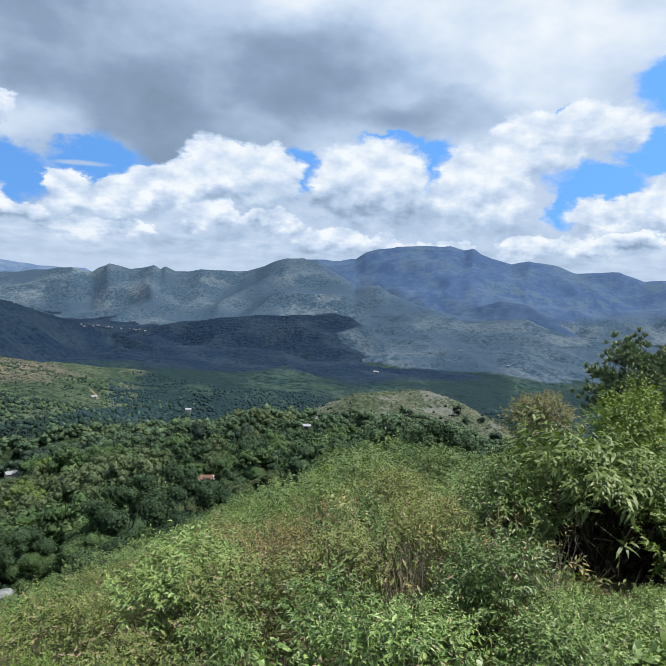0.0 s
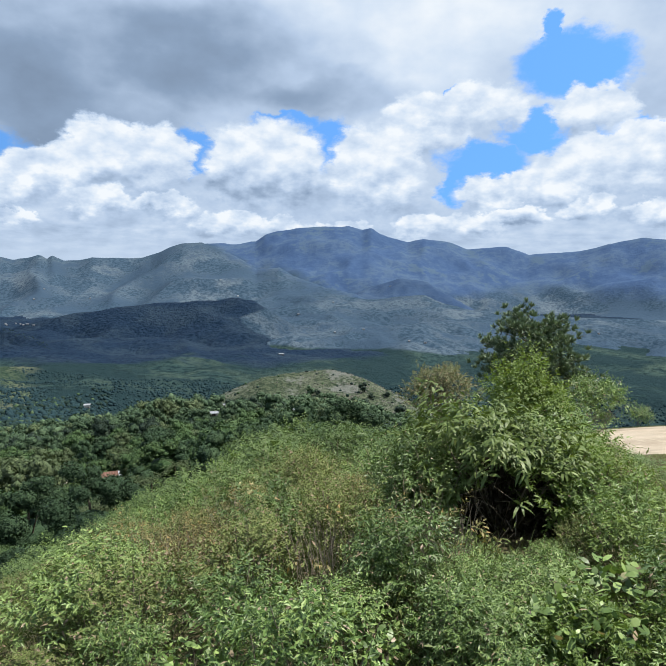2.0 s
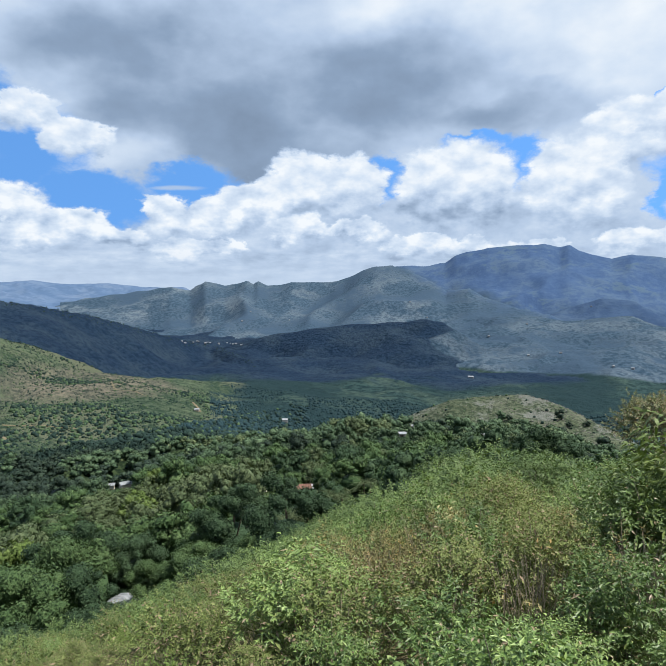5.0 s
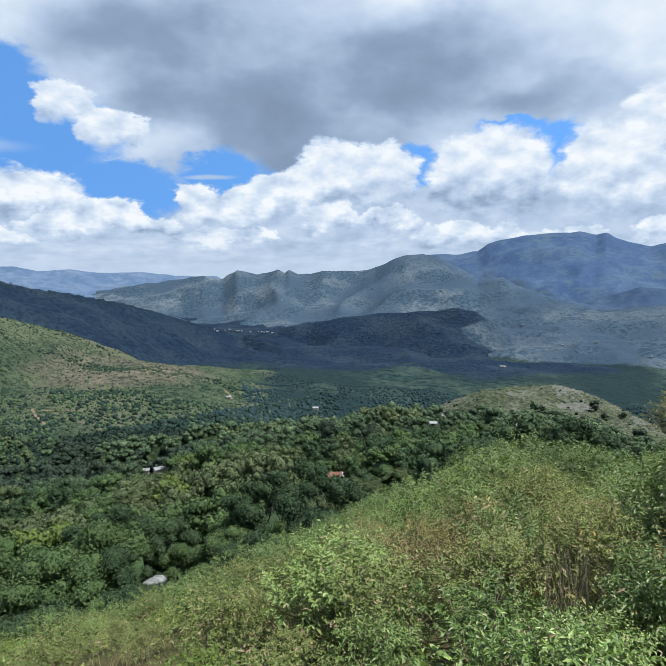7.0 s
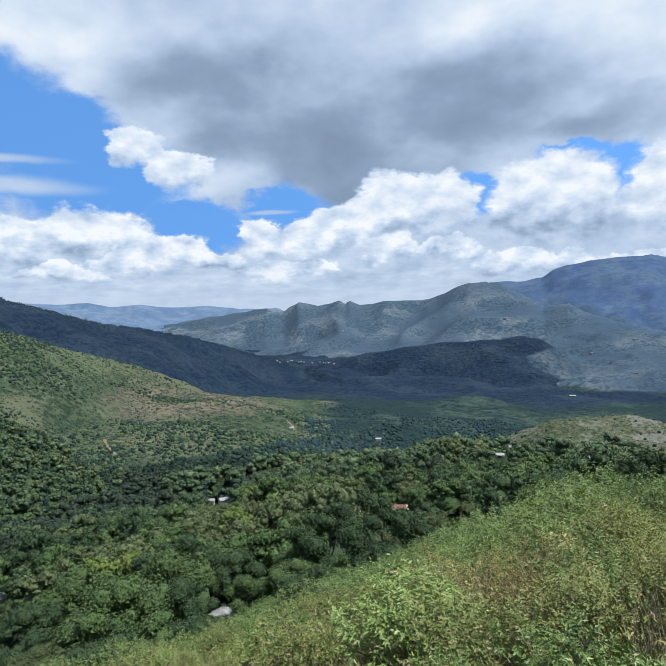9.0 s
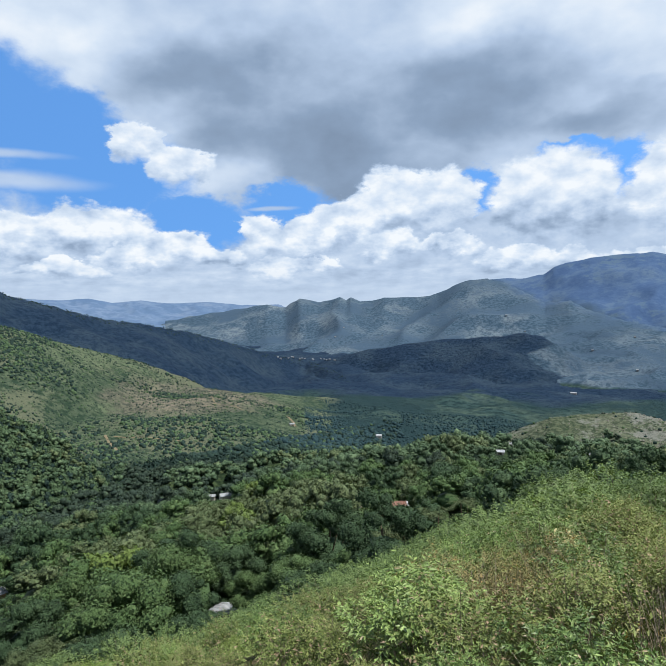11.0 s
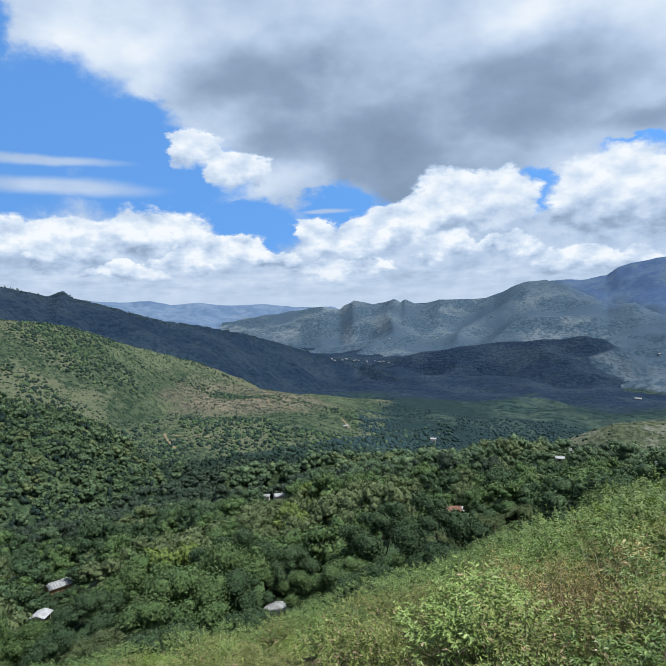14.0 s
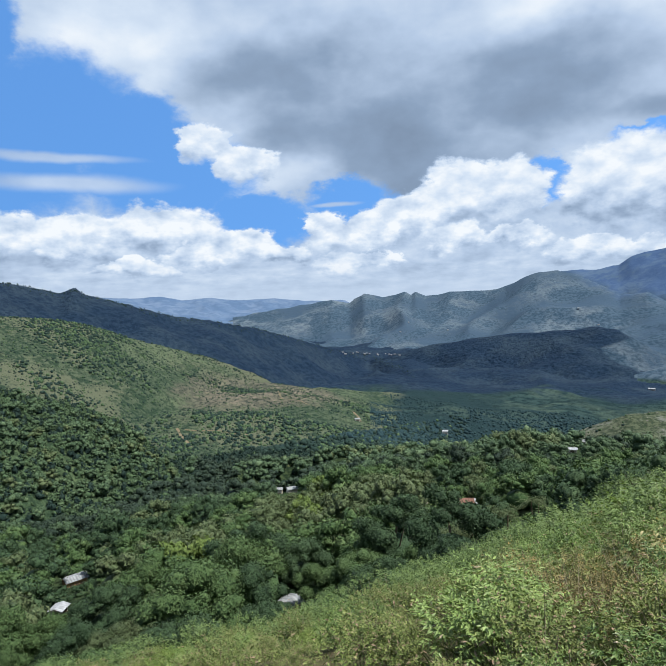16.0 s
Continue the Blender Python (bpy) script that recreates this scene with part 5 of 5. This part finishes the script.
for j, ((x, y, a, d, size), z, k) in enumerate(zip(spots, zs, ks)):
    if KINDS[k] == "bald_hill" and rng.uniform() < (0.85 if a < -3.5 else 0.25):
        continue
    tall = EYE + d * math.tan(radians(np.interp(a, [e[0] for e in EDGE], [e[1] for e in EDGE]))) - z if d < 65 else 99
    tall = min(tall, sight_room(a, d, z))
    if tall < 2.0:
        continue
    size = min(size, tall / 8.0)
    if KINDS[k] == "wooded_spur":
        size *= 0.8
    turn = rng.uniform(0, 360)
    if near < 105:
        near += 1
        i = int(rng.choice(6, p=[0.24, 0.22, 0.2, 0.08, 0.1, 0.16]))
        m = pose(x, y, z - 0.3, 0, 0, turn) @ Matrix.Scale(size, 4)
        if i in used:
            copy_at(TREES[i], m)
        else:
            used.add(i)
            TREES[i].matrix_basis = m
    else:
        v, f, heart = (FAR_CROWNS if d < 290 else DOT_CROWNS)[rng.integers(5)]
        c, s = math.cos(turn), math.sin(turn)
        v = (v * (1, 1, rng.uniform(0.85, 1.25))) @ np.array([[c, s, 0], [-s, c, 0], [0, 0, 1]]) * size + (x, y, z - 0.8)
        stuff.append((v, f))
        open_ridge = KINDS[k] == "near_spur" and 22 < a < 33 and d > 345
        # trees in the far gully are toned darker to paint its shade
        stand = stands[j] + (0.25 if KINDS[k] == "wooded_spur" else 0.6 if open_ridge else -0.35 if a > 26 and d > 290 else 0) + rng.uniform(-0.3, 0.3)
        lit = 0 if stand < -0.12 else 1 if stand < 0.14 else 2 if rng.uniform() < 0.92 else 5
        # distant trees switch to the crown colours with haze in them
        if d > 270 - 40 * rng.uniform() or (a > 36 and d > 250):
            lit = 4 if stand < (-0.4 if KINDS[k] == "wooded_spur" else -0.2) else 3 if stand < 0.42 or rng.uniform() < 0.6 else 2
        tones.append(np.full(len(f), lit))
        boughs.append(heart)
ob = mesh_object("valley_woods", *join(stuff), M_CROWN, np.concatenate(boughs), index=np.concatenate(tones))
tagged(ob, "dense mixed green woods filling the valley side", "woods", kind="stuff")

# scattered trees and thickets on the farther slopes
# haze is put into these crown colours, most of all the blue one
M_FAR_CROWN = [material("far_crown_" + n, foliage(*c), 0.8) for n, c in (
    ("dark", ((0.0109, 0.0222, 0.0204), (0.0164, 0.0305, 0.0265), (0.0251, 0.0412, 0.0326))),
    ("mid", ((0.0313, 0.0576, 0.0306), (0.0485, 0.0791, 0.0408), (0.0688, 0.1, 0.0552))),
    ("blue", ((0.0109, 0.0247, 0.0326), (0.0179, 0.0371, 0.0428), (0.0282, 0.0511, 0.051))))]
def thicket(rng):
    """A small leafy crown for slopes a few hundred metres off."""
    n = 34
    out = unit(rng.normal(size=(n, 3)) + (0, 0, 0.5))
    size = rng.uniform(0.9, 1.9, n)
    chips = leaf_chips(rng, out * (2.5, 2.5, 2.3) * rng.uniform(0.7, 1.15, (n, 1)) + (0, 0, 1.6), np.cross(out, rng.normal(size=(n, 3))) + out * 0.15, size, size * 0.9, out, 0.4)
    return join([chips, ball(rng, (0, 0, 1.4), 2.0, 0.9, 0.25)])


THICKETS = [thicket(rng) for _ in range(8)]
LUMPS = [ball(rng, (0, 0, 1.6), 2.9, 0.9, 0.3) for _ in range(8)]


TINY = [ball(rng, (0, 0, 0.9), 2.2, 0.85, 0.32) for _ in range(10)]
stuff, tones = [], []
parts = ((-46, 62, 330, 1050, 15000), (15, 62, 430, 965, 33000), (-20, 20, 480, 1050, 7000), (36, 62, 330, 505, 3500))
a = np.concatenate([rng.uniform(p[0], p[1], p[4]) for p in parts])
d = np.concatenate([np.sqrt(rng.uniform(p[2] ** 2, p[3] ** 2, p[4])) for p in parts])
n = len(a)
x, y = -d * np.sin(np.radians(a)), d * np.cos(np.radians(a))
z, k = land(x, y)
grove = bumps(x, y, 90, 41, 4)
low = np.degrees(np.arctan2(z - EYE, d)) < np.interp(a, *WOODS_LINE) + 0.5 * bumps(x, y, 60, 47, 3)
for i in range(n):
    kind = KINDS[k[i]]
    if kind == "hillside" and low[i]:
        kind = "low_woods"
    if kind in ("dark_ridge", "left_ridge") or (kind == "hillside" and grove[i] < rng.uniform(-0.7, 0.12)) or (kind == "bald_hill" and grove[i] < rng.uniform(-0.6, 0.3)) or hides_house(a[i], d[i]):
        continue
    v, f = THICKETS[i % 8] if d[i] < 520 and kind != "bald_hill" else TINY[i % 10]
    s = (0.3 + 0.9 * rng.uniform() ** 1.6) * (0.55 if kind == "bald_hill" else (0.85 if grove[i] > 0.12 else 0.5) if kind == "hillside" else 1.2 if kind == "low_woods" else 0.95)
    turn = rng.uniform(0, 6.28)
    c, q = math.cos(turn), math.sin(turn)
    stuff.append(((v @ np.array([[c, q, 0], [-q, c, 0], [0, 0, 1]])) * s * (1, 1, rng.uniform(0.8, 1.4)) + (x[i], y[i], z[i] - 0.4), f))
    # beyond 560 m most trees get the haze-blue tone
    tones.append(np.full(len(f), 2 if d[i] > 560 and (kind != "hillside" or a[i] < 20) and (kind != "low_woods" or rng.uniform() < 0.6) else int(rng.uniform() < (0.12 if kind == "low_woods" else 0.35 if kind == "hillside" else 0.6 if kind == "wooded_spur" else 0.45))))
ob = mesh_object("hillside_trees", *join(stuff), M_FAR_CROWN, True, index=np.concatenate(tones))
tagged(ob, "scattered trees and thickets on the far hillsides", "trees", kind="stuff")


# pines along the crests of the dark ridges
stuff = []
for name, count in (("left_ridge", 900), ("hillside", 260)):
    nodes = sorted(CRESTS[name][3])
    a = rng.uniform(nodes[0][0] + 1, nodes[-1][0], count)
    d = np.interp(a, [q[0] for q in nodes], [q[2] for q in nodes]) * rng.uniform(0.975, 1.01, count)
    x, y = -d * np.sin(np.radians(a)), d * np.cos(np.radians(a))
    for place_ in zip(x, y, land(x, y)[0] - 0.5):
        v, f = TINY[rng.integers(10)]
        stuff.append((v * (0.75, 0.75, 1.3) * rng.uniform(0.5, 1.0) * (0.95 if name == "left_ridge" else 0.8) + place_, f))
tagged(mesh_object("ridge_trees", *join(stuff), M_FAR_CROWN[0], True), "dark trees along the ridge crests", "trees", kind="stuff")

stuff = []
M_STONE = material("grey_stone", mottled((0.096, 0.096, 0.087), (0.138, 0.135, 0.123), 0.5), 0.95)
a, d = rng.uniform(-17, -1, 2600), rng.uniform(400, 545, 2600)
x, y = -d * np.sin(np.radians(a)), d * np.cos(np.radians(a))
z, k = land(x, y)
for i in np.nonzero((np.array(KINDS)[k] == "bald_hill") & (rng.uniform(0, 1, 2600) < np.clip((-a - 3) / 9, 0.1, 1)))[0]:
    v, f = LUMPS[i % 8]
    stuff.append(((v - (0, 0, 1.6)) * rng.uniform(0.08, 0.3) * (1, 1, 0.6) + (x[i], y[i], z[i]), f))
tagged(mesh_object("hill_stones", *join(stuff), M_STONE, False), "grey stones strewn over the bald hill", "stones", kind="stuff")


def palm(seed, height):
    rng = np.random.default_rng(seed)
    root = thing("palm_tree", "palm with long arching green fronds", "tree", "palms by the red-roofed house")
    mesh_object("trunk", *tube([(0, 0, -1), (0.2, 0.1, height * 0.5), (0.3, 0.1, height)], [0.2, 0.16, 0.12], 6), M_BARK, parent=root)
    for k in range(13):
        a, up = rng.uniform(0, 2 * np.pi), rng.uniform(0.2, 1.3)
        length = rng.uniform(3.0, 4.2)
        s = np.linspace(0, 1, 9)
        r, zz = length * s * np.cos(up * 0.6), length * (s * np.sin(up) - 0.55 * s ** 2)
        rib = np.stack([0.3 + r * np.cos(a), 0.1 + r * np.sin(a), height + zz], 1)
        pts = np.repeat(rib[1:], 6, 0) + rng.normal(size=(48, 3)) * 0.06
        side = np.array([-np.sin(a), np.cos(a), -0.35])
        sign = np.where(np.arange(48) % 2, 1.0, -1.0)[:, None]
        way = np.array([np.cos(a), np.sin(a), -0.1]) * 0.8 + side * sign * (1, 1, sign[0, 0])
        leaves = leaf_blades(rng, pts, way, rng.uniform(0.6, 0.95, 48), 0.1, 0.1, 0.25)
        mesh_object("frond", *join([tube(rib, np.linspace(0.05, 0.01, 9), 3), leaves]), M_CROWN[2], False, parent=root)
    return root


first = palm(3, 4.5)
for k, (a, d, s) in enumerate(((8.9, 122, 1.0), (7.6, 120, 0.9), (8.2, 126, 1.1), (5.4, 150, 1.0), (4.9, 152, 0.9))):
    p = at(a, 0, d)
    m = pose(p.x, p.y, ground_z(p.x, p.y), 0, 0, 70 * k) @ Matrix.Scale(s, 4)
    if k:
        copy_at(first, m)
    else:
        first.matrix_basis = m
